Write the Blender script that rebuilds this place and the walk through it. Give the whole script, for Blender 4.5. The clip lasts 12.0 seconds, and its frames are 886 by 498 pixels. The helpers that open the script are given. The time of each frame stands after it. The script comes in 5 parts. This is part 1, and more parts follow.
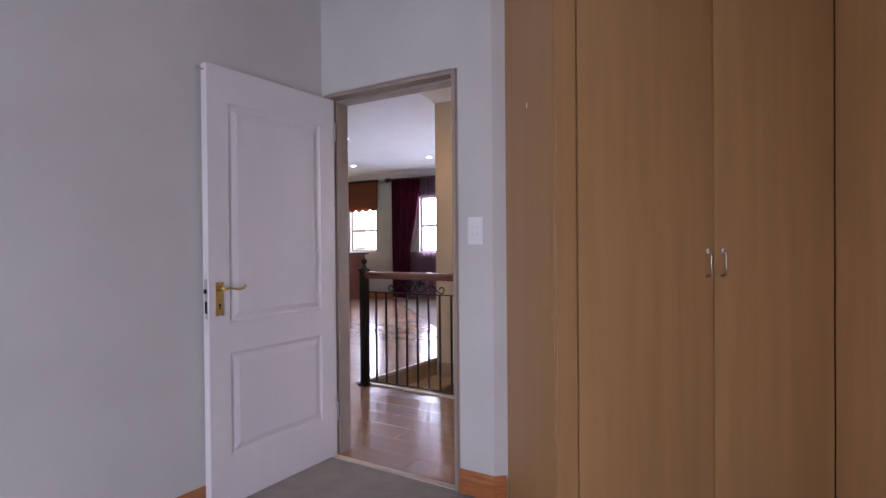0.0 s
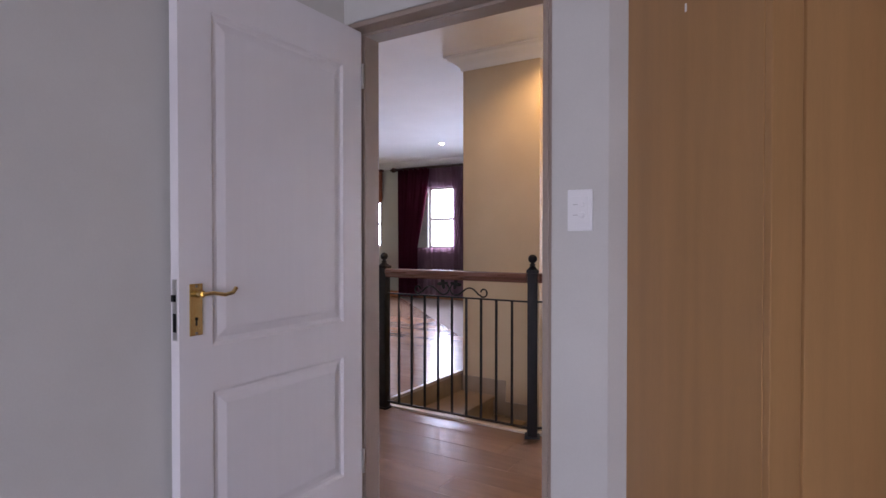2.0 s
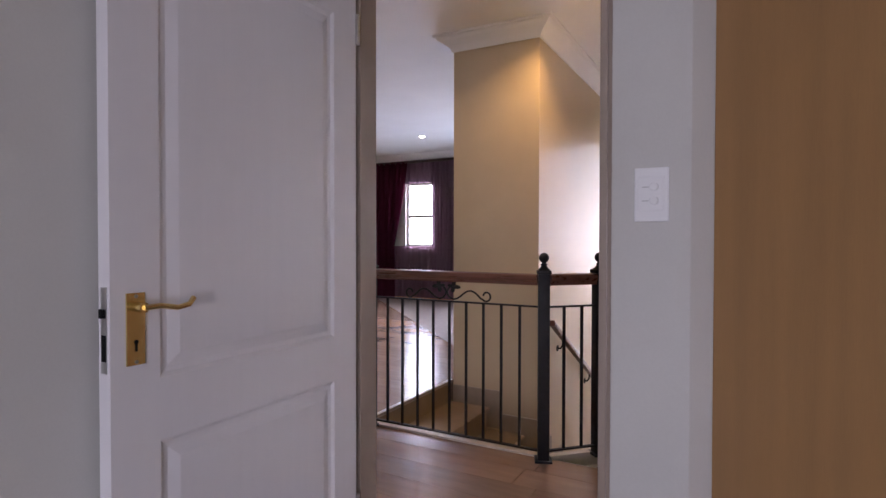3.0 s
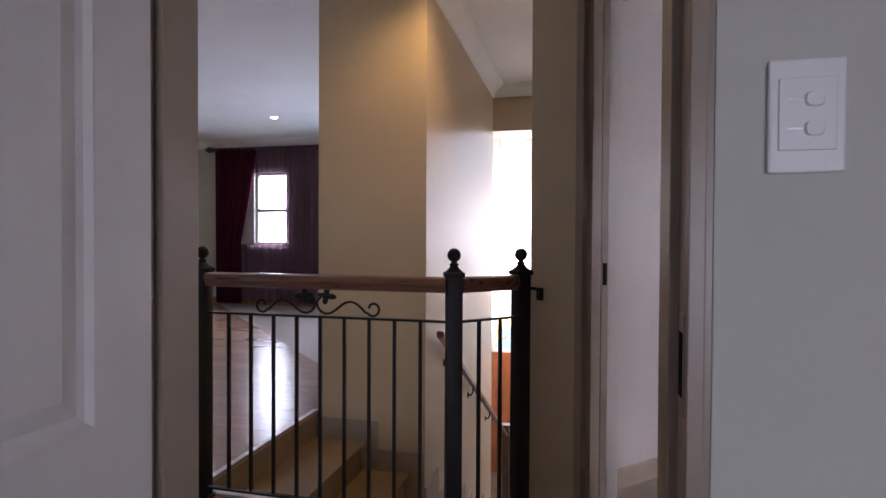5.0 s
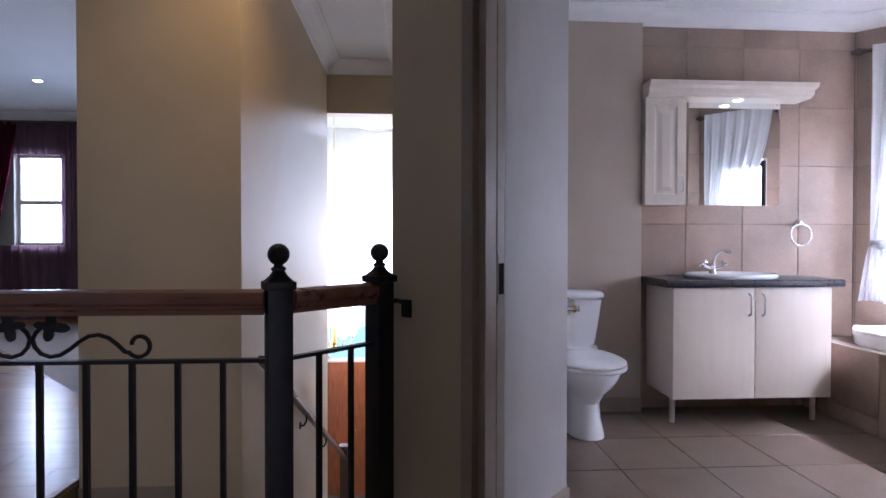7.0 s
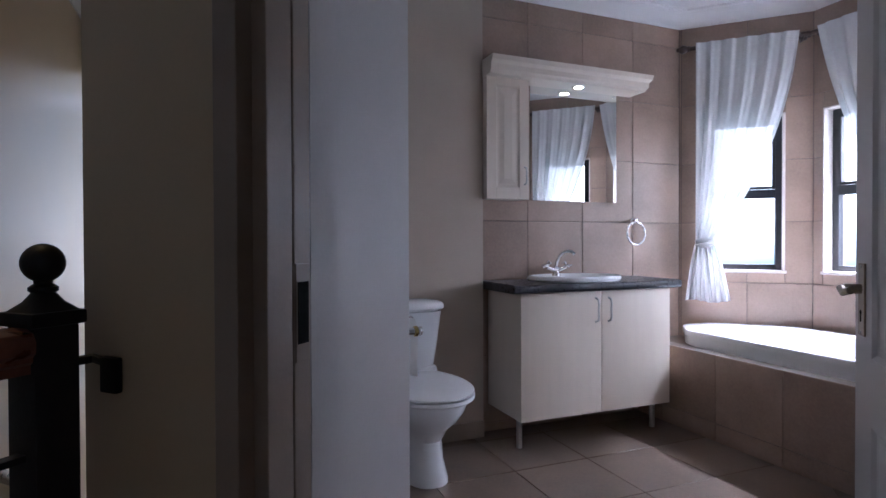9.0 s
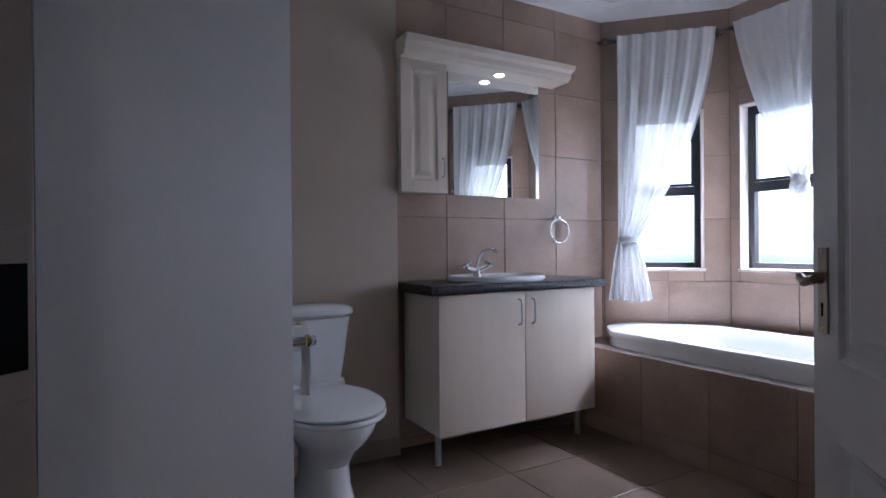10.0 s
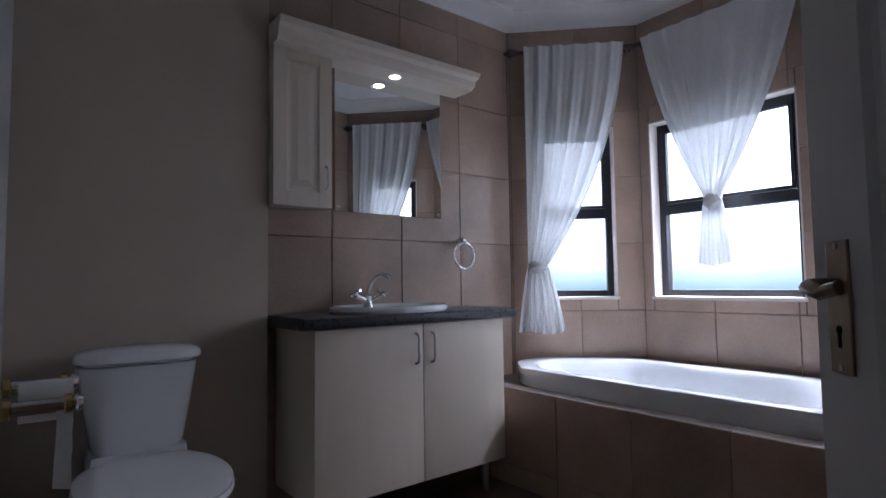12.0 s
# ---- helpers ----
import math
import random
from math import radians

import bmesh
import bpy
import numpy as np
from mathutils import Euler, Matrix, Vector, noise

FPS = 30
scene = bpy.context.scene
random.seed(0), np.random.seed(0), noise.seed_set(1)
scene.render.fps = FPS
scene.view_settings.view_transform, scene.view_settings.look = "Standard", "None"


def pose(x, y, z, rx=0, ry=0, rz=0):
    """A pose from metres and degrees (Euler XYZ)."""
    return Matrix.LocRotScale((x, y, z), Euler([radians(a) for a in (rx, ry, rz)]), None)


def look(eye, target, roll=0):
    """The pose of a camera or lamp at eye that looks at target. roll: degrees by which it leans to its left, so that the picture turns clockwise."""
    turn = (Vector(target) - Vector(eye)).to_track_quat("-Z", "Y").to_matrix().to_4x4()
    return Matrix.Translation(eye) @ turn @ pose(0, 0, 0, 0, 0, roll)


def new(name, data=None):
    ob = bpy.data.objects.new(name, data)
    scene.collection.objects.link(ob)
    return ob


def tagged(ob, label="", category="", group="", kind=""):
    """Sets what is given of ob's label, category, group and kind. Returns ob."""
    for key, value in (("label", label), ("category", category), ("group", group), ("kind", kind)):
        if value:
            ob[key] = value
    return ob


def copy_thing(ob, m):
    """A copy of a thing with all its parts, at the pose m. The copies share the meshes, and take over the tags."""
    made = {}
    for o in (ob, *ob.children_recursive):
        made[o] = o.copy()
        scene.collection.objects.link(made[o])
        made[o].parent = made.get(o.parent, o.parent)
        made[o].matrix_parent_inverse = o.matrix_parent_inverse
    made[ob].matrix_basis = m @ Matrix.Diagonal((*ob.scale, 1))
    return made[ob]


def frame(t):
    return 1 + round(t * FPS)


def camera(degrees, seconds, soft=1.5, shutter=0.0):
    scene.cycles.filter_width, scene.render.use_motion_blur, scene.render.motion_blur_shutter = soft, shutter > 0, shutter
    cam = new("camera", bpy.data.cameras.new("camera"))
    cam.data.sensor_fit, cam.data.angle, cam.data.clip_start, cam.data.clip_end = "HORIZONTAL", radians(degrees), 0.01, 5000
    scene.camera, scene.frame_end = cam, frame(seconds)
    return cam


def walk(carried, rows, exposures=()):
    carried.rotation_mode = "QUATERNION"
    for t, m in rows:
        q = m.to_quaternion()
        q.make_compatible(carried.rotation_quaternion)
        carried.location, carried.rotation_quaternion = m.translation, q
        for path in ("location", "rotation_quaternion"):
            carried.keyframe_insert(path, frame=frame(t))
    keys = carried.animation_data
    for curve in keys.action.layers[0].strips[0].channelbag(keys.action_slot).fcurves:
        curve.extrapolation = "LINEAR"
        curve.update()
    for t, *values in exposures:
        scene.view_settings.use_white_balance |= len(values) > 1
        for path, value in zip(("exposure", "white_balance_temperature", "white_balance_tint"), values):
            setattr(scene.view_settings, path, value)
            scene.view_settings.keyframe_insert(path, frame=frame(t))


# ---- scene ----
# ---------------------------------------------------------------- camera
cam = camera(77.5, 12.0)
PATH = [
    (0, (0.028, -0.055, 1.213), (-1.039, 1.637, 1.195), -0.5),
    (0.5, (-0.151, 0.085, 1.203), (-1.223, 1.774, 1.183), -0.4),
    (1, (-0.345, 0.225, 1.199), (-1.417, 1.913, 1.175), -0.2),
    (1.5, (-0.518, 0.363, 1.19), (-1.585, 2.055, 1.164), -0.1),
    (2, (-0.687, 0.52, 1.176), (-1.74, 2.22, 1.147), -0.0),
    (2.5, (-0.864, 0.672, 1.167), (-1.889, 2.389, 1.136), -0.1),
    (3, (-1.042, 0.817, 1.162), (-2.004, 2.57, 1.129), 0.1),
    (5, (-1.506, 1.529, 1.127), (-1.98, 3.472, 1.095), 0.3),
    (5.5, (-1.57, 1.691, 1.108), (-1.92, 3.66, 1.081), 0.4),
    (6, (-1.605, 1.889, 1.1), (-1.814, 3.878, 1.074), 0.4),
    (6.5, (-1.632, 2.054, 1.098), (-1.689, 4.053, 1.072), 0.1),
    (7, (-1.653, 2.235, 1.101), (-1.526, 4.231, 1.074), 0.1),
    (9, (-1.507, 2.93, 1.095), (-0.762, 4.786, 1.072), -0.2),
    (9.5, (-1.442, 3.071, 1.085), (-0.554, 4.863, 1.064), -0.3),
    (10, (-1.329, 3.159, 1.053), (-0.344, 4.9, 1.049), -0.5),
    (10.5, (-1.232, 3.25, 1.053), (-0.169, 4.944, 1.049), -0.7),
    (11, (-1.154, 3.326, 1.047), (-0.032, 4.982, 1.05), -0.6),
    (11.5, (-1.082, 3.392, 1.029), (0.1, 5.004, 1.094), -0.8),
    (12, (-1.0, 3.472, 1.005), (0.242, 5.035, 1.126), -0.8),
]
EXPOSURES = [(0, 2.6, 6130, 34), (2, 2.5, 6200, 34), (3, 2.32, 6330, 33), (5, 1.88, 6180, 29), (6, 1.92, 5740, 27), (7, 1.48, 5460, 25), (9, 0.82, 5340, 20), (9.5, 0.62, 5330, 19), (10.5, 0.24, 5370, 17), (12, -0.36, 5420, 16)]
walk(cam, [(t, look(eye, target, roll)) for t, eye, target, roll in PATH], EXPOSURES)

# ---------------------------------------------------------------- world and lights
SKY, DOWN, OUTSIDE, BED_FILL = 0.1, 1.3, 8.0, 13.0
world = bpy.data.worlds.new("sky")
scene.world = world
world.use_nodes = True
sky = world.node_tree.nodes.new("ShaderNodeTexSky")
sky.sky_type, sky.sun_disc = "NISHITA", False
sky.sun_elevation, sky.sun_rotation = radians(48), radians(270)
world.node_tree.links.new(sky.outputs[0], world.node_tree.nodes["Background"].inputs[0])
world.node_tree.nodes["Background"].inputs[1].default_value = SKY
sun = new("sun", bpy.data.lights.new("sun", "SUN"))
sun.data.energy, sun.data.angle, sun.data.color = 2.0, radians(0.5), (1, 0.95, 0.88)
sun.rotation_euler = (radians(42), 0, radians(-90))


def area(name, m, w, h, power, colour=(1, 1, 1)):
    d = bpy.data.lights.new(name, "AREA")
    d.shape, d.size, d.size_y, d.energy, d.color = "RECTANGLE", w, h, power, colour
    ob = new(name, d)
    ob.matrix_world = m
    return ob


def spot(name, x, y, z, power, colour=(1.0, 0.82, 0.55), size=120):
    d = bpy.data.lights.new(name, "SPOT")
    d.energy, d.color, d.spot_size, d.spot_blend, d.shadow_soft_size = power, colour, radians(size), 0.6, 0.03
    ob = new(name, d)
    ob.location = (x, y, z)
    return ob


# daylight lamp in a tall, unseen bedroom window added behind the walker
area("bedroom_fill", look((0.2, -2.66, 0.9), (-2.25, 0.3, -0.6)), 1.9, 1.6, BED_FILL, (0.84, 0.9, 1.0))
# daylight lamp in a wide, unseen north window added to the living room
area("living_fill", look((-4.3, 10.05, 1.55), (-4.6, 6, 0.6)), 1.35, 1.25, 4.5, (0.46, 0.67, 1.0)).data.spread = radians(150)
# added fill lamp, as daylight in the tall entrance below the stairs
area("entrance_fill", look((-1.72, 9.3, 1.5), (-3, 9.3, 0.9)), 1.6, 1.7, 3.3, (0.95, 0.97, 1.0))
# daylight through the small high window of the entrance
area("high_window_daylight", look((-1.98, 10.66, 2.9), (-2.35, 7.0, 1.9)), 0.66, 0.26, 4.0, (0.8, 0.88, 1.0))
# lamp added as bright upper sky before the bathroom bay, to light the tub
area("bay_sky_fill", look((3.3, 4.8, 4.2), (1.4, 4.8, 0.3)), 3.0, 1.6, 3100, (0.95, 0.96, 1.0))

# ---------------------------------------------------------------- materials


def mat(name, colour, rough=0.5, metal=0.0, scale=12.0, vary=0.08, bump=0.05, fine=220.0, stretch=(1, 1, 1), spec=0.5, coat=0.0,
        per=0.0, swing=1.0, tint=None, coords="Object"):
    """Colour with variation at two scales, a fine relief, and a shade of its own for each piece (per)."""
    m = bpy.data.materials.new(name)
    m.use_nodes = True
    nt = m.node_tree
    p = nt.nodes["Principled BSDF"]
    n, link = nt.nodes.new, nt.links.new
    p.inputs["Metallic"].default_value, p.inputs["Specular IOR Level"].default_value = metal, spec
    p.inputs["Coat Weight"].default_value, p.inputs["Coat Roughness"].default_value = coat, 0.12
    tc, mp = n("ShaderNodeTexCoord"), n("ShaderNodeMapping")
    mp.inputs["Scale"].default_value = stretch
    link(tc.outputs[coords], mp.inputs[0])
    a, b = n("ShaderNodeTexNoise"), n("ShaderNodeTexNoise")
    a.inputs["Scale"].default_value, a.inputs["Detail"].default_value = scale, 6
    b.inputs["Scale"].default_value, b.inputs["Detail"].default_value = fine, 3
    link(mp.outputs[0], a.inputs[0]), link(mp.outputs[0], b.inputs[0])
    add = n("ShaderNodeMath")
    add.operation = "MULTIPLY_ADD"
    add.inputs[1].default_value = 0.35
    link(b.outputs[0], add.inputs[0]), link(a.outputs[0], add.inputs[2])
    last = add.outputs[0]
    if per:
        oi, pm = n("ShaderNodeObjectInfo"), n("ShaderNodeMath")
        pm.operation = "MULTIPLY_ADD"
        pm.inputs[1].default_value = per
        link(oi.outputs["Random"], pm.inputs[0]), link(last, pm.inputs[2])
        last = pm.outputs[0]
    ramp = n("ShaderNodeMapRange")
    ramp.inputs[1].default_value, ramp.inputs[2].default_value = 0.35, 1.0 + per
    link(last, ramp.inputs[0])
    mix = n("ShaderNodeMix")
    mix.data_type = "RGBA"
    dark = tint or [c * (1 - 2.2 * vary) for c in colour]
    mix.inputs[6].default_value = (*dark, 1)
    mix.inputs[7].default_value = (*[min(1, c * (1 + vary)) for c in colour], 1)
    link(ramp.outputs[0], mix.inputs[0]), link(mix.outputs[2], p.inputs["Base Color"])
    rr = n("ShaderNodeMapRange")
    rr.inputs[3].default_value, rr.inputs[4].default_value = max(0.02, rough - 0.06 * swing), min(1, rough + 0.08 * swing)
    link(a.outputs[0], rr.inputs[0]), link(rr.outputs[0], p.inputs["Roughness"])
    if bump:
        bp = n("ShaderNodeBump")
        bp.inputs["Strength"].default_value, bp.inputs["Distance"].default_value = bump, 0.01
        link(add.outputs[0], bp.inputs["Height"]), link(bp.outputs[0], p.inputs["Normal"])
    return m


def glow(name, colour, strength):
    m = bpy.data.materials.new(name)
    m.use_nodes = True
    p = m.node_tree.nodes["Principled BSDF"]
    p.inputs["Base Color"].default_value = (*colour, 1)
    p.inputs["Emission Color"].default_value, p.inputs["Emission Strength"].default_value = (*colour, 1), strength
    return m


def cloth(name, colour, clear, thin=0.5):
    """A curtain cloth that lets part of the light through."""
    m = bpy.data.materials.new(name)
    m.use_nodes = True
    nt = m.node_tree
    n, link = nt.nodes.new, nt.links.new
    nt.nodes.remove(nt.nodes["Principled BSDF"])
    d, t, c, m1, m2 = n("ShaderNodeBsdfDiffuse"), n("ShaderNodeBsdfTranslucent"), n("ShaderNodeBsdfTransparent"), n("ShaderNodeMixShader"), n("ShaderNodeMixShader")
    tc, no, mx = n("ShaderNodeTexCoord"), n("ShaderNodeTexNoise"), n("ShaderNodeMix")
    no.inputs["Scale"].default_value = 60
    mx.data_type = "RGBA"
    mx.inputs[6].default_value, mx.inputs[7].default_value = (*[k * 0.88 for k in colour], 1), (*colour, 1)
    link(tc.outputs["Object"], no.inputs[0]), link(no.outputs[0], mx.inputs[0])
    link(mx.outputs[2], d.inputs[0]), link(mx.outputs[2], t.inputs[0])
    m1.inputs[0].default_value, m2.inputs[0].default_value = thin, clear
    link(d.outputs[0], m1.inputs[1]), link(t.outputs[0], m1.inputs[2])
    link(m1.outputs[0], m2.inputs[1]), link(c.outputs[0], m2.inputs[2])
    link(m2.outputs[0], nt.nodes["Material Output"].inputs[0])
    return m


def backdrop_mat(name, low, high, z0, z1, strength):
    """A pale distance with its overexposed glow put into the colour: low near the ground, high in the sky."""
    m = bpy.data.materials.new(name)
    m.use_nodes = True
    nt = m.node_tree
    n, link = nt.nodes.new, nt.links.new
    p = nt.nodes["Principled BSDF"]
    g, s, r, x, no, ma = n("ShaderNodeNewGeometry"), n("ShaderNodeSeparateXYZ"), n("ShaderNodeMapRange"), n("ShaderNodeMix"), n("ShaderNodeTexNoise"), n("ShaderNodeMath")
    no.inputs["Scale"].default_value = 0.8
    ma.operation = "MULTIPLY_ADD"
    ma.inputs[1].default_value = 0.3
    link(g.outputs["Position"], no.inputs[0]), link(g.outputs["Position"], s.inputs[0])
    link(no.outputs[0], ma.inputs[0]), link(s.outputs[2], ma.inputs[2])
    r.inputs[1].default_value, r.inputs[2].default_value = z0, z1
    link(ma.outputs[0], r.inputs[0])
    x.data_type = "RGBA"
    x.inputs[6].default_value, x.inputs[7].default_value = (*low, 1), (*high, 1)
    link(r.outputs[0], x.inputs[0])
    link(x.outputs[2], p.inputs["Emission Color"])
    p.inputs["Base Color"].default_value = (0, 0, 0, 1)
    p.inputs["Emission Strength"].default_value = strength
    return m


def glass_mat():
    m = bpy.data.materials.new("window_glass")
    m.use_nodes = True
    p = m.node_tree.nodes["Principled BSDF"]
    p.inputs["Transmission Weight"].default_value, p.inputs["Roughness"].default_value, p.inputs["IOR"].default_value = 1.0, 0.0, 1.02
    return m


M = dict(
    bed_wall=mat("bedroom_wall_paint", (0.59, 0.58, 0.53), 0.75, scale=3, vary=0.04, bump=0.06, fine=160),
    hall_wall=mat("hall_wall_paint", (0.59, 0.46, 0.305), 0.36, scale=3, vary=0.04, bump=0.05, fine=140),
    bath_wall=mat("bathroom_wall_paint", (0.49, 0.405, 0.325), 0.6, scale=3, vary=0.05, bump=0.05, fine=140),
    living_wall=mat("living_wall_paint", (0.42, 0.435, 0.375), 0.7, scale=3, vary=0.04, bump=0.05),
    void_wall=mat("entrance_wall_paint", (0.80, 0.78, 0.74), 0.7, scale=3, vary=0.03, bump=0.04),
    ceil=mat("ceiling_paint", (0.80, 0.79, 0.78), 0.8, scale=2, vary=0.03, bump=0.03),
    cornice=mat("cornice_plaster", (0.83, 0.82, 0.81), 0.7, scale=4, vary=0.03, bump=0.02),
    carpet=mat("grey_carpet", (0.30, 0.29, 0.28), 0.95, scale=9, vary=0.12, bump=0.6, fine=420),
    laminate=mat("laminate_plank", (0.31, 0.175, 0.105), 0.25, scale=3, vary=0.15, bump=0.0, fine=30, stretch=(1, 7, 7), per=0.35, swing=0.1, spec=0.75),
    skirting=mat("varnished_skirting", (0.42, 0.15, 0.045), 0.3, scale=5, vary=0.2, bump=0.03, stretch=(2, 2, 12), coat=0.3),
    trim=mat("floor_trim", (0.55, 0.45, 0.36), 0.35, scale=8, vary=0.12),
    door=mat("white_door_paint", (0.74, 0.72, 0.71), 0.38, scale=2.5, vary=0.01, bump=0.02, fine=24, stretch=(16, 16, 0.7)),
    frame=mat("taupe_frame_paint", (0.34, 0.27, 0.215), 0.32, scale=6, vary=0.06, bump=0.04),
    oak=mat("pale_wood_veneer", (0.41, 0.22, 0.083), 0.38, scale=2.6, vary=0.075, bump=0.015, fine=60, stretch=(7, 7, 0.45)),
    oak_dark=mat("wood_edge", (0.32, 0.17, 0.066), 0.4, scale=3, vary=0.15, bump=0.02, fine=40, stretch=(14, 14, 0.7)),
    brass=mat("polished_brass", (0.80, 0.61, 0.27), 0.22, 1.0, scale=20, vary=0.08, bump=0.02),
    chrome=mat("chrome", (0.82, 0.82, 0.83), 0.12, 1.0, scale=20, vary=0.04, bump=0.0),
    steel=mat("brushed_steel", (0.55, 0.54, 0.52), 0.35, 1.0, scale=20, vary=0.08),
    hole=mat("dark_keyhole", (0.012, 0.012, 0.012), 0.9, vary=0.1, spec=0.05),
    iron=mat("black_painted_iron", (0.014, 0.012, 0.012), 0.5, 0.0, scale=30, vary=0.2, bump=0.1, spec=0.3),
    rail=mat("dark_red_wood_rail", (0.17, 0.06, 0.035), 0.28, scale=5, vary=0.25, bump=0.03, stretch=(1, 10, 10), coat=0.3),
    plastic=mat("white_plastic", (0.82, 0.82, 0.80), 0.3, scale=8, vary=0.02, bump=0.0),
    stair=mat("tan_stair_tile", (0.36, 0.25, 0.15), 0.35, scale=6, vary=0.2, bump=0.04, per=0.2),
    stair_skirt=mat("taupe_tile_skirting", (0.38, 0.31, 0.24), 0.4, scale=6, vary=0.12, bump=0.03),
    wtile=mat("taupe_wall_tile", (0.365, 0.258, 0.195), 0.36, scale=3.5, vary=0.22, bump=0.08, fine=70, per=0.25),
    ftile=mat("beige_floor_tile", (0.20, 0.145, 0.108), 0.3, scale=3, vary=0.27, bump=0.06, fine=60, per=0.2),
    grout=mat("tile_grout", (0.22, 0.17, 0.14), 0.85, scale=20, vary=0.1),
    ceramic=mat("white_ceramic", (0.84, 0.85, 0.86), 0.12, scale=4, vary=0.01, bump=0.0, coat=0.4),
    seat=mat("white_seat_plastic", (0.80, 0.80, 0.80), 0.22, scale=4, vary=0.01, bump=0.0),
    cabinet=mat("cream_cabinet_foil", (0.68, 0.59, 0.49), 0.42, scale=3, vary=0.025, bump=0.015, fine=60, stretch=(7, 7, 0.7)),
    worktop=mat("charcoal_worktop", (0.035, 0.036, 0.042), 0.28, scale=60, vary=0.25, bump=0.03, fine=300),
    black_frame=mat("black_aluminium", (0.022, 0.022, 0.026), 0.4, 0.2, scale=20, vary=0.1),
    reveal=mat("window_reveal_paint", (0.66, 0.60, 0.55), 0.5, scale=5, vary=0.05),
    rod=mat("dark_wood_rod", (0.06, 0.03, 0.022), 0.4, scale=8, vary=0.2, stretch=(8, 1, 1)),
    sheer=cloth("white_sheer", (0.82, 0.82, 0.82), 0.05, 0.14),
    drape=cloth("burgundy_drape", (0.085, 0.014, 0.03), 0.0, 0.25),
    purple=cloth("purple_sheer", (0.24, 0.13, 0.175), 0.2, 0.6),
    blind=cloth("rust_blind", (0.30, 0.11, 0.06), 0.0, 0.45),
    fringe=mat("dark_fringe", (0.10, 0.03, 0.02), 0.8, vary=0.2),
    bar=mat("mahogany_panel", (0.20, 0.06, 0.035), 0.3, scale=5, vary=0.25, stretch=(8, 8, 1), coat=0.2),
    redwood=mat("orange_wood_door", (0.38, 0.115, 0.04), 0.35, scale=5, vary=0.2, stretch=(8, 8, 1), coat=0.2),
    paper=mat("tissue_paper", (0.82, 0.80, 0.78), 0.9, scale=30, vary=0.04, bump=0.2),
    lamp=glow("lamp_glass", (1.0, 0.84, 0.58), 12.0),
    shade=glow("yellow_glass_shade", (1.0, 0.74, 0.28), 1.6),
    glass=glass_mat(),
    # deck edge tile, made paler to hold the window reflection in its colour
    edge_tile=mat("sheen_edge_tile", (0.58, 0.53, 0.49), 0.16, scale=5, vary=0.08, bump=0.02, per=0.1),
    pale_wall=mat("pale_grey_wall_paint", (0.55, 0.525, 0.505), 0.55, scale=3, vary=0.05, bump=0.05, fine=140),
    aged=mat("aged_bronze", (0.34, 0.28, 0.21), 0.3, 1.0, scale=25, vary=0.12, bump=0.02),
    outside=backdrop_mat("garden_backdrop_glow", (0.05, 0.088, 0.096), (0.94, 0.97, 1.0), 1.0, 2.6, OUTSIDE),
    street=backdrop_mat("street_backdrop_glow", (0.05, 0.088, 0.096), (0.76, 0.88, 1.0), 0.2, 1.2, 5.2),
    grass=mat("lawn", (0.06, 0.10, 0.03), 0.9, scale=2, vary=0.25, bump=0.4),
)
mir = bpy.data.materials.new("mirror_silver")
mir.use_nodes = True
mir.node_tree.nodes["Principled BSDF"].inputs["Metallic"].default_value = 1.0
mir.node_tree.nodes["Principled BSDF"].inputs["Roughness"].default_value = 0.01
mir.node_tree.nodes["Principled BSDF"].inputs["Base Color"].default_value = (0.86, 0.88, 0.88, 1)
M["mirror"] = mir

# ---------------------------------------------------------------- mesh helpers
R2 = math.sqrt(0.5)


def bm_new():
    return bmesh.new()


def box(bm, x0, y0, z0, x1, y1, z1, bevel=0.0):
    b = bm if not bevel else bmesh.new()
    m = Matrix.Translation(((x0 + x1) / 2, (y0 + y1) / 2, (z0 + z1) / 2)) @ Matrix.Diagonal((abs(x1 - x0), abs(y1 - y0), abs(z1 - z0), 1))
    bmesh.ops.create_cube(b, size=1, matrix=m)
    if bevel:
        bmesh.ops.bevel(b, geom=list(b.edges), offset=bevel, segments=2, profile=0.6, affect="EDGES")
        join(bm, b)
    return bm


def join(bm, other, m=None):
    if m is not None:
        other.transform(m)
    tmp = bpy.data.meshes.new("tmp")
    other.to_mesh(tmp)
    other.free()
    bm.from_mesh(tmp)
    bpy.data.meshes.remove(tmp)
    return bm


def cyl(bm, x, y, z0, z1, r, r2=None, n=16, m=None):
    b = bmesh.new()
    bmesh.ops.create_cone(b, cap_ends=True, segments=n, radius1=r, radius2=r if r2 is None else r2, depth=z1 - z0,
                          matrix=Matrix.Translation((x, y, (z0 + z1) / 2)))
    return join(bm, b, m)


def lathe(bm, prof, n=20, m=None):
    """A turned body round z from (radius, height) pairs."""
    b = bmesh.new()
    rings = []
    for r, z in prof:
        rings.append([b.verts.new((r * math.cos(2 * math.pi * k / n), r * math.sin(2 * math.pi * k / n), z)) for k in range(n)])
    for a, c in zip(rings, rings[1:]):
        for k in range(n):
            b.faces.new((a[k], a[(k + 1) % n], c[(k + 1) % n], c[k]))
    b.faces.new(list(reversed(rings[0]))), b.faces.new(rings[-1])
    return join(bm, b, m)


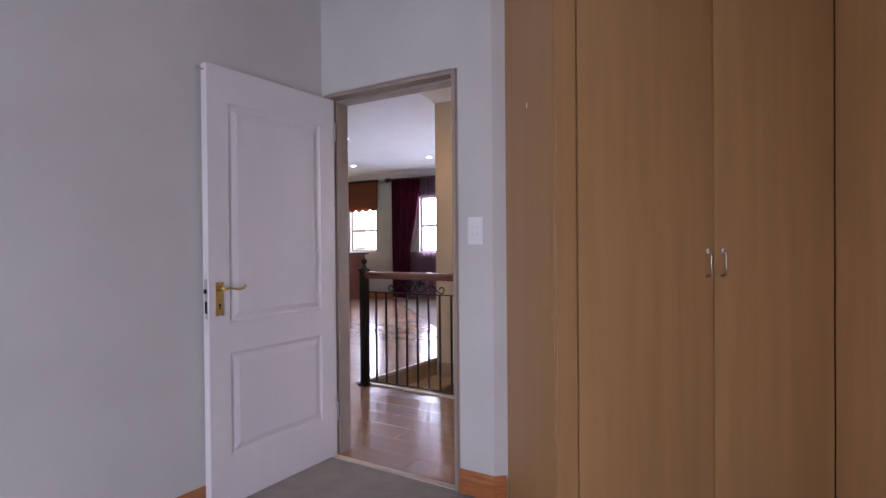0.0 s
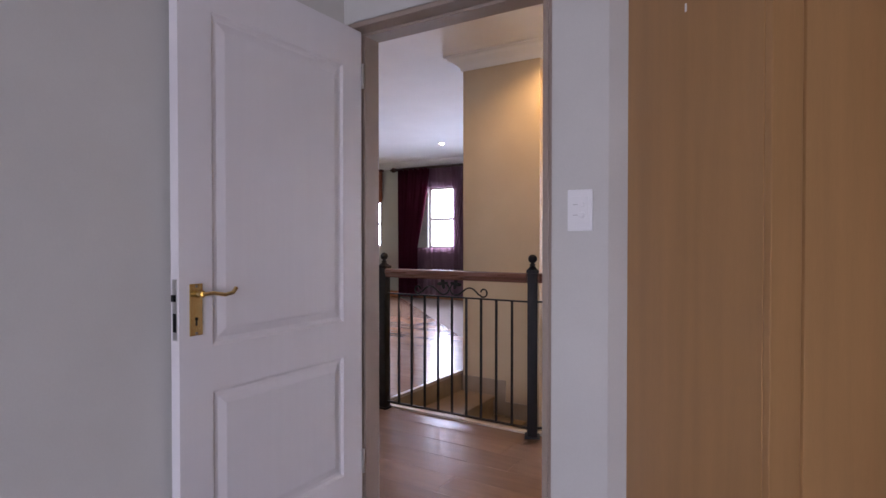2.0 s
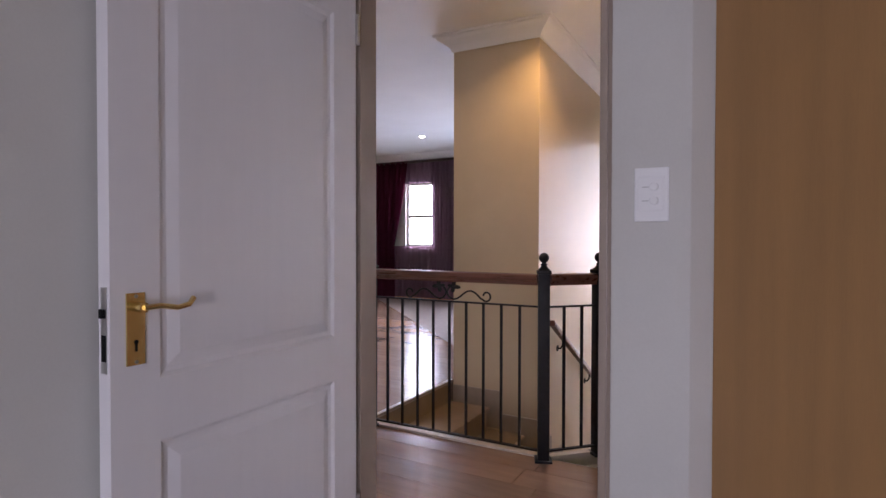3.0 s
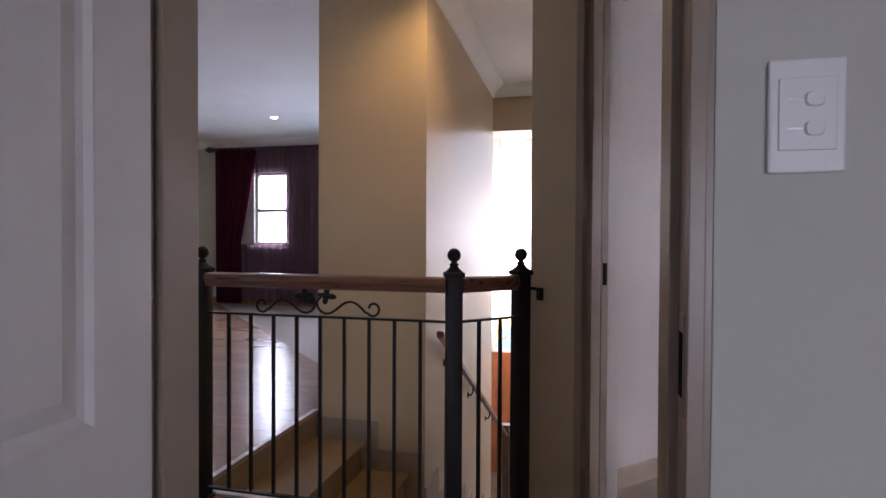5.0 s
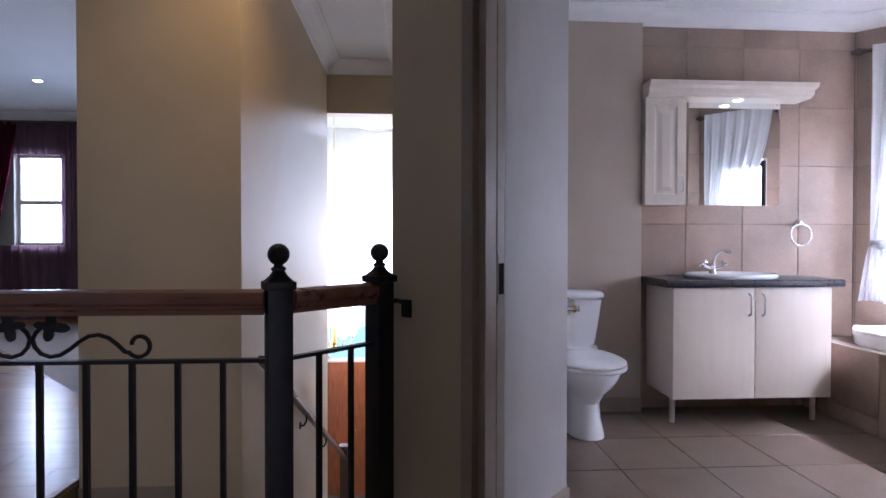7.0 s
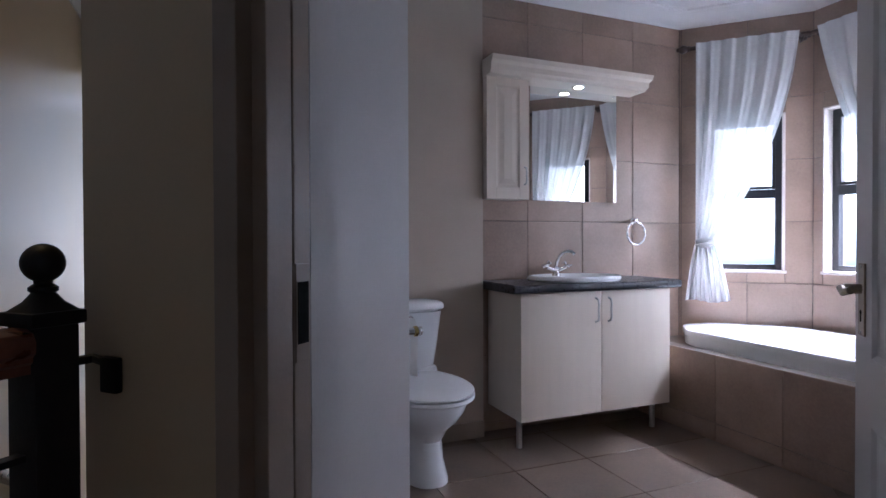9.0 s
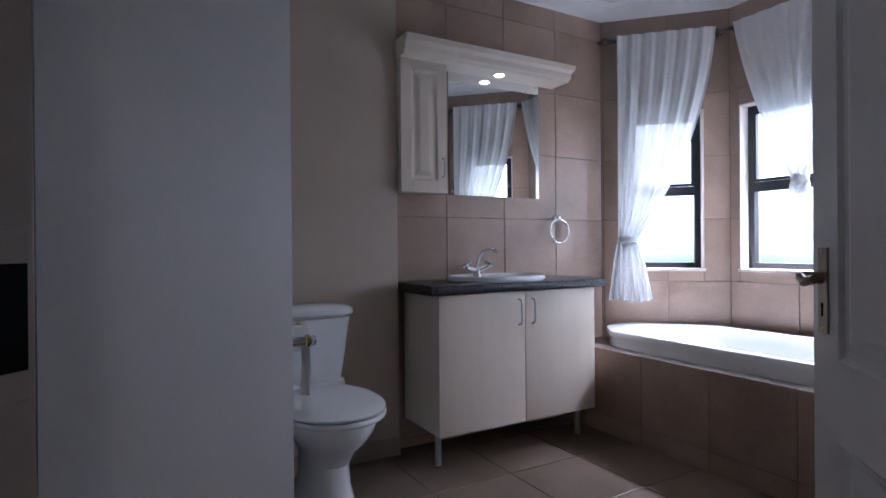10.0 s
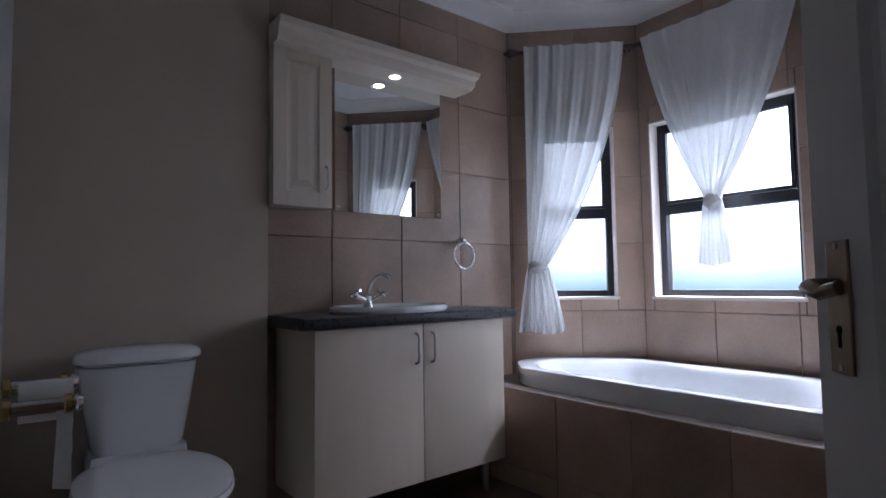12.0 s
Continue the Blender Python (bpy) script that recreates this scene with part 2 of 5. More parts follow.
def loft(bm, sections, n=32, m=None, caps=True):
    """A body through superellipse sections (z, cx, cy, rx, ry, power)."""
    b = bmesh.new()
    rings = []
    for z, cx, cy, rx, ry, pw in sections:
        ring = []
        for k in range(n):
            a = 2 * math.pi * k / n
            c, s = math.cos(a), math.sin(a)
            ring.append(b.verts.new((cx + rx * math.copysign(abs(c) ** (2 / pw), c), cy + ry * math.copysign(abs(s) ** (2 / pw), s), z)))
        rings.append(ring)
    for a, c in zip(rings, rings[1:]):
        for k in range(n):
            b.faces.new((a[k], a[(k + 1) % n], c[(k + 1) % n], c[k]))
    if caps:
        b.faces.new(list(reversed(rings[0]))), b.faces.new(rings[-1])
    return join(bm, b, m)


def tube(bm, pts, r, n=8, m=None):
    """A round bar along points."""
    b = bmesh.new()
    pts = [Vector(p) for p in pts]
    rings, side = [], None
    for i, p in enumerate(pts):
        d = (pts[min(i + 1, len(pts) - 1)] - pts[max(i - 1, 0)]).normalized()
        if side is None:
            side = d.orthogonal().normalized()
        side = (side - d * side.dot(d)).normalized()
        up = d.cross(side)
        rings.append([b.verts.new(p + r * (math.cos(2 * math.pi * k / n) * side + math.sin(2 * math.pi * k / n) * up)) for k in range(n)])
    for a, c in zip(rings, rings[1:]):
        for k in range(n):
            b.faces.new((a[k], a[(k + 1) % n], c[(k + 1) % n], c[k]))
    b.faces.new(list(reversed(rings[0]))), b.faces.new(rings[-1])
    return join(bm, b, m)


def prism(bm, poly, z0, z1, m=None):
    """A flat polygon raised from z0 to z1."""
    b = bmesh.new()
    lo = [b.verts.new((x, y, z0)) for x, y in poly]
    hi = [b.verts.new((x, y, z1)) for x, y in poly]
    b.faces.new(list(reversed(lo))), b.faces.new(hi)
    for k in range(len(poly)):
        j = (k + 1) % len(poly)
        b.faces.new((lo[k], lo[j], hi[j], hi[k]))
    bmesh.ops.recalc_face_normals(b, faces=b.faces)
    return join(bm, b, m)


def sweep(bm, profile, path, closed=False):
    """A moulding: (out, z) profile carried along a plan path, mitred; out is to the left of the way."""
    path = [Vector(p) for p in path]
    n = len(path)
    rings = []
    for i, p in enumerate(path):
        a = (p - path[i - 1]).normalized() if (i or closed) else None
        c = (path[(i + 1) % n] - p).normalized() if (i < n - 1 or closed) else None
        a, c = a or c, c or a
        na, nc = Vector((-a.y, a.x)), Vector((-c.y, c.x))
        mid = (na + nc).normalized()
        k = 1 / max(0.3, mid.dot(na))
        rings.append([bm.verts.new((p.x + mid.x * o * k, p.y + mid.y * o * k, z)) for o, z in profile])
    for i in range(n if closed else n - 1):
        a, c = rings[i], rings[(i + 1) % n]
        for k in range(len(profile) - 1):
            bm.faces.new((a[k], c[k], c[k + 1], a[k + 1]))
    return bm


def obj(name, bm, material, smooth=False):
    bmesh.ops.recalc_face_normals(bm, faces=bm.faces)
    me = bpy.data.meshes.new(name)
    bm.to_mesh(me)
    bm.free()
    me.materials.append(material)
    if smooth:
        for p in me.polygons:
            p.use_smooth = True
        me.set_sharp_from_angle(angle=radians(38))
    return new(name, me)


def part(name, bm, material, parent, label="", smooth=True):
    ob = obj(name, bm, material, smooth)
    ob.parent = parent
    return tagged(ob, label)


def thing(name, m, label, category, group=""):
    e = new(name)
    e.empty_display_size = 0.1
    e.matrix_world = m
    return tagged(e, label, category, group)


def piece(name, mesh, parent):
    ob = new(name, mesh)
    ob.parent = parent
    return ob


def structure(name, bm, material, label, category, smooth=False):
    return tagged(obj(name, bm, material, smooth), label, category, kind="structure")


def wall_bm(bm, a, b, z0, z1, thick, holes=()):
    """A straight wall whose face runs from a to b, thick to the right of that way; holes are (s0, s1, za, zb)."""
    a, b = Vector(a), Vector(b)
    length, d = (b - a).length, (b - a).normalized()
    m = Matrix(((d.x, d.y, 0, a.x), (d.y, -d.x, 0, a.y), (0, 0, 1, 0), (0, 0, 0, 1)))
    w = bmesh.new()
    s = 0.0
    for s0, s1, za, zb in sorted(holes):
        if s0 > s:
            box(w, s, 0, z0, s0, thick, z1)
        if za > z0:
            box(w, s0, 0, z0, s1, thick, za)
        if zb < z1:
            box(w, s0, 0, zb, s1, thick, z1)
        s = s1
    if length > s:
        box(w, s, 0, z0, length, thick, z1)
    return join(bm, w, m)


def wall(name, a, b, z0, z1, thick, material, label, holes=()):
    return structure(name, wall_bm(bm_new(), a, b, z0, z1, thick, holes), material, label, "wall")

# ---------------------------------------------------------------- structure
CEIL, BED_CEIL, BATH_CEIL = 2.82, 2.72, 2.605
# the lines y - x = c and x + y = c of the walls that stand at 45 degrees
BED_DIAG, HALL_DIAG, DOOR_DIAG = 3.423, 3.635, 2.25

# outside ground
structure("ground", prism(bm_new(), [(-600, -600), (600, -600), (600, 600), (-600, 600)], -3.1, -3.0), M["grass"], "lawn around the house", "ground")

# bedroom
structure("floor_bedroom", prism(bm_new(), [(-2.3, -2.7), (2.7, -2.7), (2.7, 1.4), (0.3, 3.75), (-1.2, 2.29), (-2.3, 2.29)], -0.1, 0.0),
          M["carpet"], "grey short-pile carpet of the bedroom", "floor")
structure("ceiling_bedroom", prism(bm_new(), [(-2.4, -2.8), (2.8, -2.8), (2.8, 1.4), (0.3, 3.9), (-1.16, 2.34), (-2.4, 2.34)], BED_CEIL, BED_CEIL + 0.06),
          M["ceil"], "flat white bedroom ceiling", "ceiling")
wall("wall_bedroom_west", (-2.25, 2.265), (-2.25, -2.6), 0, BED_CEIL, 0.15, M["bed_wall"], "plain grey-beige painted bedroom wall")
DOOR_L, DOOR_R, DOOR_H = -2.235, -1.345, 2.07
w = bm_new()
wall_bm(w, (-1.158, 2.265), (-2.40, 2.265), 0, BED_CEIL + 0.1, 0.15, [(-1.158 - DOOR_R, -1.158 - DOOR_L, 0, DOOR_H)])
structure("wall_bedroom_north", w, M["bed_wall"], "grey-beige bedroom wall around the open door", "wall")
wall("wall_bedroom_angled", (0.30, 3.723), (-1.158, 2.265), 0, CEIL, 0.146, M["bed_wall"], "short angled painted wall beside the wardrobe")
wall("wall_bedroom_east", (2.6, 1.42), (0.30, 3.723), 0, BED_CEIL, 0.15, M["bed_wall"], "plain painted bedroom wall behind the wardrobes")
wall("wall_bedroom_side", (2.6, -2.6), (2.6, 1.42), 0, BED_CEIL, 0.15, M["bed_wall"], "plain painted bedroom side wall")
wall("wall_bedroom_south", (-2.4, -2.6), (2.75, -2.6), 0, BED_CEIL, 0.15, M["bed_wall"], "bedroom wall with the added, unseen tall window", [(1.65, 3.55, 0.1, 1.95)])
b = bm_new()
skirt = [(0.0, 0.0), (0.016, 0.0), (0.016, 0.075), (0.012, 0.085), (0.012, 0.1), (0.004, 0.115), (0.0, 0.115)]
sweep(b, skirt, [(-1.118, 2.305), (-1.158, 2.265), (-1.343, 2.265)])
structure("baseboard_bedroom", b, M["skirting"], "orange varnished wooden skirting board", "skirting")
b = bm_new()
sweep(b, skirt, [(-2.25, 2.26), (-2.25, -2.6), (2.6, -2.6)])
structure("baseboard_bedroom_side", b, M["skirting"], "orange varnished wooden skirting board", "skirting")

# hall, living room and stairwell
structure("floor_hall_base", prism(bm_new(), [(-10.4, 2.29), (-1.2, 2.29), (-0.65, 2.90), (-1.68, 3.97), (-1.71, 3.66), (-3.18, 3.66), (-3.18, 10.1), (-10.4, 10.1)], -0.2, -0.012),
          M["grout"], "screed under the laminate floor", "floor")
b = bm_new()
box(b, -10.5, 2.3, CEIL, 0.3, 11.0, CEIL + 0.08)
structure("ceiling_hall", b, M["ceil"], "white plastered ceiling of hall and living room", "ceiling")
w = bm_new()
wall_bm(w, (-2.4, 2.418), (-2.30, 2.418), 0, CEIL, 0.005)
structure("wall_hall_corner", w, M["hall_wall"], "cream hall wall beside the bedroom door", "wall")
wall("wall_living_south", (-10.3, 2.418), (-2.41, 2.418), 0, CEIL, 0.15, M["living_wall"], "sage living room wall")
wall("wall_living_west", (-10.3, 10.0), (-10.3, 2.4), 0, CEIL, 0.15, M["living_wall"], "sage living room wall")
FAR = 10.0
WIN_A, WIN_B, WIN_ADDED = (-6.93, -6.30, 1.03, 2.27), (-8.95, -8.15, 1.05, 2.10), (-5.0, -3.6, 0.9, 2.2)
wall("wall_living_north", (-3.16, FAR), (-10.3, FAR), 0, CEIL, 0.2, M["living_wall"], "sage green living room wall with two windows",
     [(-3.16 - WIN_A[1], -3.16 - WIN_A[0], WIN_A[2], WIN_A[3]), (-3.16 - WIN_B[1], -3.16 - WIN_B[0], WIN_B[2], WIN_B[3]),
      (-3.16 - WIN_ADDED[1], -3.16 - WIN_ADDED[0], WIN_ADDED[2], WIN_ADDED[3])])
# the thick wall between living room and stairs
b = bm_new()
box(b, -3.16, 4.86, -2.8, -2.428, 7.62, CEIL)
structure("wall_stairs_west", b, M["hall_wall"], "cream painted wall beside the stairs", "wall")
b = bm_new()
box(b, -3.16, 7.62, -2.8, -3.0, 10.75, CEIL + 0.3)
structure("wall_entrance_west", b, M["void_wall"], "white wall of the tall entrance", "wall")
b = bm_new()
box(b, -3.0, 7.60, 2.33, -1.71, 7.78, CEIL)
structure("bulkhead_stairs", b, M["hall_wall"], "cream bulkhead above the stairs", "wall")
# the gap above z 0.6 is added for the entrance fill lamp
b = bm_new()
box(b, -1.700, 3.918, -2.8, -1.56, 8.2, CEIL)
box(b, -1.71, 8.2, -2.8, -1.56, 10.75, 0.6)
box(b, -1.71, 8.2, 2.6, -1.56, 10.75, CEIL + 0.3)
structure("wall_stairs_east", b, M["void_wall"], "white wall beside the stairs", "wall")
b = bm_new()
wall_bm(b, (-1.56, 10.7), (-3.16, 10.7), -2.8, 1.5, 0.2, [(0.16, 1.32, -0.72, 0.12)])
wall_bm(b, (-1.56, 10.7), (-3.16, 10.7), 1.5, 3.3, 0.2, [(0.12, 0.79, 2.78, 3.05)])
structure("wall_entrance_north", b, M["void_wall"], "tall white entrance wall", "wall")
b = bm_new()
box(b, -3.2, 7.7, 3.3, -1.5, 10.9, 3.36)
structure("ceiling_entrance", b, M["ceil"], "white ceiling of the tall entrance", "ceiling")
b = bm_new()
box(b, -3.2, 3.6, -2.85, -1.5, 10.9, -2.75)
structure("floor_entrance", b, M["ftile"], "tiled floor at the foot of the stairs", "floor")
# angled wall of the bathroom door
OPEN_A, OPEN_B = Vector((-1.460, 3.665)), Vector((-0.8435, 3.0485))
w = bm_new()
wall_a, wall_b = Vector((-0.715, 2.92)), Vector((-1.700, 3.905))
s0, s1 = (OPEN_B - wall_a).length, (OPEN_A - wall_a).length
wall_bm(w, wall_a, wall_b, 0, CEIL, 0.13, [(s0, s1, 0, DOOR_H)])
structure("wall_hall_angled", w, M["hall_wall"], "cream angled hall wall around the bathroom door", "wall")
w = bm_new()
wall_bm(w, (-1.225, 2.410), (-0.715, 2.92), 0, CEIL, 0.006)
structure("wall_hall_east", w, M["hall_wall"], "cream angled hall wall", "wall")
w = bm_new()
corn = [(0.0, 2.70), (0.012, 2.70), (0.018, 2.72), (0.04, 2.745), (0.085, 2.775), (0.10, 2.785), (0.11, 2.80), (0.13, 2.805), (0.135, CEIL)]
sweep(w, corn, [(-1.71, 7.60), (-2.428, 7.60), (-2.428, 4.86), (-3.16, 4.86), (-3.16, FAR), (-10.3, FAR), (-10.3, 2.42), (-1.22, 2.42), (-0.715, 2.92), (-1.700, 3.905), (-1.700, 7.6)])
structure("trim_cornice_hall", w, M["cornice"], "white moulded plaster cornice", "cornice", True)
b = bm_new()
sweep(b, skirt, [(-3.16, 4.95), (-3.16, FAR), (-10.3, FAR), (-10.3, 2.42)])
structure("baseboard_living", b, M["skirting"], "orange varnished wooden skirting board", "skirting")
# pale edging where the laminate ends at the stairs
b = bm_new()
box(b, -3.2, 3.63, -0.06, -1.99, 3.675, 0.012, 0.004)
box(b, -3.195, 3.60, -0.02, -3.165, 4.86, 0.006, 0.003)
structure("trim_floor_edge", b, M["trim"], "pale edging strip of the laminate at the stairs", "trim")
w = bm_new()
wall_bm(w, (-1.99, 3.655), (-1.73, 3.915), -0.06, 0.012, 0.04)
structure("trim_floor_edge_angled", w, M["trim"], "pale edging strip under the short railing", "trim")
b = bm_new()
box(b, -2.214, 2.262, -0.01, -1.358, 2.30, 0.006, 0.002)
structure("trim_threshold", b, M["trim"], "threshold strip between carpet and laminate", "trim")

# stairs: two winding steps, a landing, then the straight flight
stairs = tagged(new("stairs"), "tan tiled stairs going down beside a cream wall", "stairs", kind="structure")
STEPS = [(-3.18, 3.66, -2.84, 4.86, -0.175), (-2.84, 3.66, -2.55, 4.86, -0.35), (-2.55, 3.66, -1.71, 4.86, -0.525)]
y = 4.86
for k in range(12):
    STEPS.append((-2.452, y, -1.71, y + 0.32, -0.70 - 0.175 * k))
    y += 0.32
for k, (x0, y0, x1, y1, z) in enumerate(STEPS):
    dx, dy = (0.02, 0) if k < 3 else (0, 0.02)
    part("riser", box(bm_new(), x0, y0, z - 0.4, x1 - 0.012, y1 - (0 if k < 3 else 0.012), z - 0.02), M["stair"], stairs, smooth=False)
    part("tread", box(bm_new(), x0 + (0.002 if k < 3 else 0), y0, z - 0.02, x1 + dx, y1 + dy, z, 0.004), M["stair"], stairs, smooth=False)
part("riser", box(bm_new(), -3.20, 3.66, -0.3, -3.178, 4.86, -0.018), M["stair"], stairs, smooth=False)
part("riser", box(bm_new(), -3.18, 3.64, -0.7, -1.8, 3.662, -0.055), M["stair"], stairs, smooth=False)
for x0, x1, z in ((-3.158, -2.735, -0.035), (-2.735, -2.43, -0.215)):
    part("skirting_tile", box(bm_new(), x0, 4.846, z - 0.3, x1, 4.86, z, 0.002), M["stair_skirt"], stairs, smooth=False)
for k in range(8):
    y0 = 4.846 + 0.32 * k
    part("skirting_tile", box(bm_new(), -2.43, y0, -0.95 - 0.175 * k, -2.414, y0 + 0.318, -0.43 - 0.175 * k, 0.002), M["stair_skirt"], stairs, smooth=False)

# bathroom shell, walked round with the room on the left
BATH = [(0.155, 3.79), (1.355, 3.79), (1.895, 4.33), (1.895, 5.25), (1.355, 5.79), (-0.14, 5.79), (-0.14, 5.73), (-1.0, 5.73), (-1.0, 4.46), (-1.5, 3.96)]
structure("floor_bathroom_base", prism(bm_new(), [(-0.59, 3.05), (0.2, 3.75), (1.4, 3.75), (2.0, 4.3), (2.0, 5.3), (1.4, 5.9), (-1.1, 5.9), (-1.1, 4.4), (-1.68, 3.99), (-0.66, 2.97)], -0.15, -0.006),
          M["grout"], "grout bed of the bathroom floor", "floor")
structure("ceiling_bathroom", prism(bm_new(), [(-0.5, 2.98), (0.2, 3.70), (1.4, 3.70), (2.0, 4.3), (2.0, 5.3), (1.4, 5.9), (-1.1, 5.9), (-1.1, 4.4), (-1.56, 4.0)], BATH_CEIL, BATH_CEIL + 0.05),
          M["ceil"], "white bathroom ceiling", "ceiling")
w = bm_new()
corn_b = [(0.0, 2.515), (0.01, 2.515), (0.016, 2.53), (0.045, 2.55), (0.075, 2.57), (0.085, 2.575), (0.095, 2.59), (0.11, 2.593), (0.115, BATH_CEIL)]
sweep(w, corn_b, BATH + [(-0.5875, 3.0475)], True)
structure("trim_cornice_bathroom", w, M["cornice"], "white moulded plaster cornice", "cornice", True)
wall("wall_bathroom_passage", (-1.0, 4.46), (-1.56, 3.90), 0, BATH_CEIL, 0.12, M["pale_wall"], "pale painted wall beside the bathroom door")
wall("wall_bathroom_west", (-1.0, 5.73), (-1.0, 4.46), 0, BATH_CEIL, 0.12, M["pale_wall"], "pale painted wall beside the toilet")
wall("wall_bathroom_toilet", (-0.14, 5.73), (-1.0, 5.73), 0, BATH_CEIL, 0.25, M["bath_wall"], "beige painted wall behind the toilet")
w = bm_new()
wall_bm(w, (-0.5875, 3.0475), (0.155, 3.79), 0, BATH_CEIL, 0.005)
structure("wall_bathroom_angled", w, M["bath_wall"], "pale painted wall behind the open bathroom door", "wall")
b = bm_new()
sk2 = [(0.0, 0.0), (0.012, 0.0), (0.012, 0.085), (0.01, 0.09), (0.0, 0.09)]
sweep(b, sk2, [(-0.14, 5.73), (-1.0, 5.73), (-1.0, 4.46), (-1.5, 3.96)])
structure("baseboard_bathroom", b, M["stair_skirt"], "taupe tile skirting", "skirting")


def wall_matrix(a, b):
    a, b = Vector(a), Vector(b)
    d = (b - a).normalized()
    return Matrix(((d.x, d.y, 0, a.x), (d.y, -d.x, 0, a.y), (0, 0, 1, 0), (0, 0, 0, 1))), (b - a).length


TILED = []


def tiled_wall(name, a, b, thick, label, holes=(), s_line=0.0, z0=0.0):
    """A tiled wall: the body stands 7 mm back, tiles follow at the end of the file."""
    m, length = wall_matrix(a, b)
    w = bm_new()
    d = (Vector(b) - Vector(a)).normalized() * 0.09
    off = Vector((m[0][1], m[1][1])) * 0.007
    wall_bm(w, Vector(a) + off - d, Vector(b) + off + d, 0, BATH_CEIL, thick, [(h[0] + 0.09, h[1] + 0.09, h[2], h[3]) for h in holes])
    ob = structure(name, w, M["grout"], label, "wall")
    TILED.append((ob, m, length, holes, s_line, z0))
    return ob


W_1, W_2, W_3 = (0.15, 0.61, 0.905, 1.905), (0.10, 0.86, 0.905, 1.905), (0.15, 0.61, 0.905, 1.905)
tiled_wall("wall_vanity", (1.355, 5.79), (-0.14, 5.79), 0.2, "taupe tiled wall behind the vanity", (), 0.39, 0.05)
tiled_wall("wall_bay_north", (1.895, 5.25), (1.355, 5.79), 0.2, "taupe tiled bay wall with a window", [W_1], 0.36, 0.05)
tiled_wall("wall_bay_middle", (1.895, 4.33), (1.895, 5.25), 0.2, "taupe tiled bay wall with a window", [W_2], 0.13, 0.05)
tiled_wall("wall_bay_south", (1.355, 3.79), (1.895, 4.33), 0.2, "taupe tiled bay wall with a window", [W_3], 0.01, 0.05)
tiled_wall("wall_bath_south", (0.155, 3.79), (1.355, 3.79), 0.15, "taupe tiled wall at the foot of the tub", (), 0.02, 0.05)


# ---------------------------------------------------------------- windows
def window(name, m, hole, label, material, mid, depth=0.08, sash=True, bar=0.042):
    """A window in a wall's own axes (along, outwards, up): frame, transom, panes, sill and lined reveal."""
    s0, s1, z0, z1 = hole
    e = tagged(new(name), label, "window", kind="structure")
    e.matrix_world = Matrix.Identity(4)
    t0, t1 = depth, depth + 0.045

    def bars(pname, boxes, mt, bev=0.004, lab=""):
        bm = bm_new()
        for q in boxes:
            box(bm, *q, bevel=bev)
        bm.transform(m)
        part(pname, bm, mt, e, lab, smooth=False)

    bars("window_frame", [(s0, t0, z0, s0 + bar, t1, z1), (s1 - bar, t0, z0, s1, t1, z1), (s0 + bar, t0, z0, s1 - bar, t1, z0 + bar), (s0 + bar, t0, z1 - bar, s1 - bar, t1, z1)], material)
    bars("transom", [(s0 + bar, t0 - 0.004, mid - 0.028, s1 - bar, t1, mid + 0.028)], material)
    if sash:
        bars("sash", [(s0 + bar, t0 - 0.012, mid + 0.03, s0 + bar + 0.02, t0 + 0.02, z1 - bar), (s1 - bar - 0.02, t0 - 0.012, mid + 0.03, s1 - bar, t0 + 0.02, z1 - bar),
                      (s0 + bar + 0.02, t0 - 0.012, mid + 0.03, s1 - bar - 0.02, t0 + 0.02, mid + 0.048), (s0 + bar + 0.02, t0 - 0.012, z1 - bar - 0.018, s1 - bar - 0.02, t0 + 0.02, z1 - bar)], material)
    for a, c in ((z0 + bar, mid - 0.028), (mid + 0.028, z1 - bar)):
        bm = bm_new()
        box(bm, s0 + bar, t0 + 0.02, a, s1 - bar, t0 + 0.024, c)
        bm.transform(m)
        part("pane", bm, M["glass"], e, smooth=False).visible_shadow = False
    bars("reveal", [(s0 - 0.002, -0.001, z0, s0 + 0.006, t0, z1), (s1 - 0.006, -0.001, z0, s1 + 0.002, t0, z1), (s0, -0.001, z1 - 0.006, s1, t0, z1 + 0.002)], M["reveal"], 0.001)
    bars("sill", [(s0 - 0.01, -0.008, z0 - 0.012, s1 + 0.01, t0, z0 + 0.006)], M["reveal"], 0.003)
    return e


m1, _ = wall_matrix((1.895, 5.25), (1.355, 5.79))
m2, _ = wall_matrix((1.895, 4.33), (1.895, 5.25))
m3, _ = wall_matrix((1.355, 3.79), (1.895, 4.33))
for nm, mm, hh in (("window_1", m1, W_1), ("window_2", m2, W_2), ("window_3", m3, W_3)):
    window(nm, mm, hh, "black aluminium bathroom window with an opening top sash", M["black_frame"], 1.405)
mf, _ = wall_matrix((-3.16, FAR), (-10.3, FAR))
# window_6 is out of view, added for daylight and floor sheen
for nm, (xa, xb, za, zb) in (("window_4", WIN_A), ("window_5", WIN_B), ("window_6", WIN_ADDED)):
    window(nm, mf, (-3.16 - xb, -3.16 - xa, za, zb), "white framed living room window with a middle bar", M["reveal"], (za + zb) / 2 - 0.03, 0.06, False, 0.05)
# window_7 is unseen, an opening added for the bedroom lamp
mb, _ = wall_matrix((-2.4, -2.6), (2.75, -2.6))
window("window_7", mb, (1.65, 3.55, 0.1, 1.95), "unseen tall white framed bedroom window, added for daylight", M["reveal"], 1.7, 0.02, False, 0.05)
me_, _ = wall_matrix((-1.56, 10.7), (-3.16, 10.7))
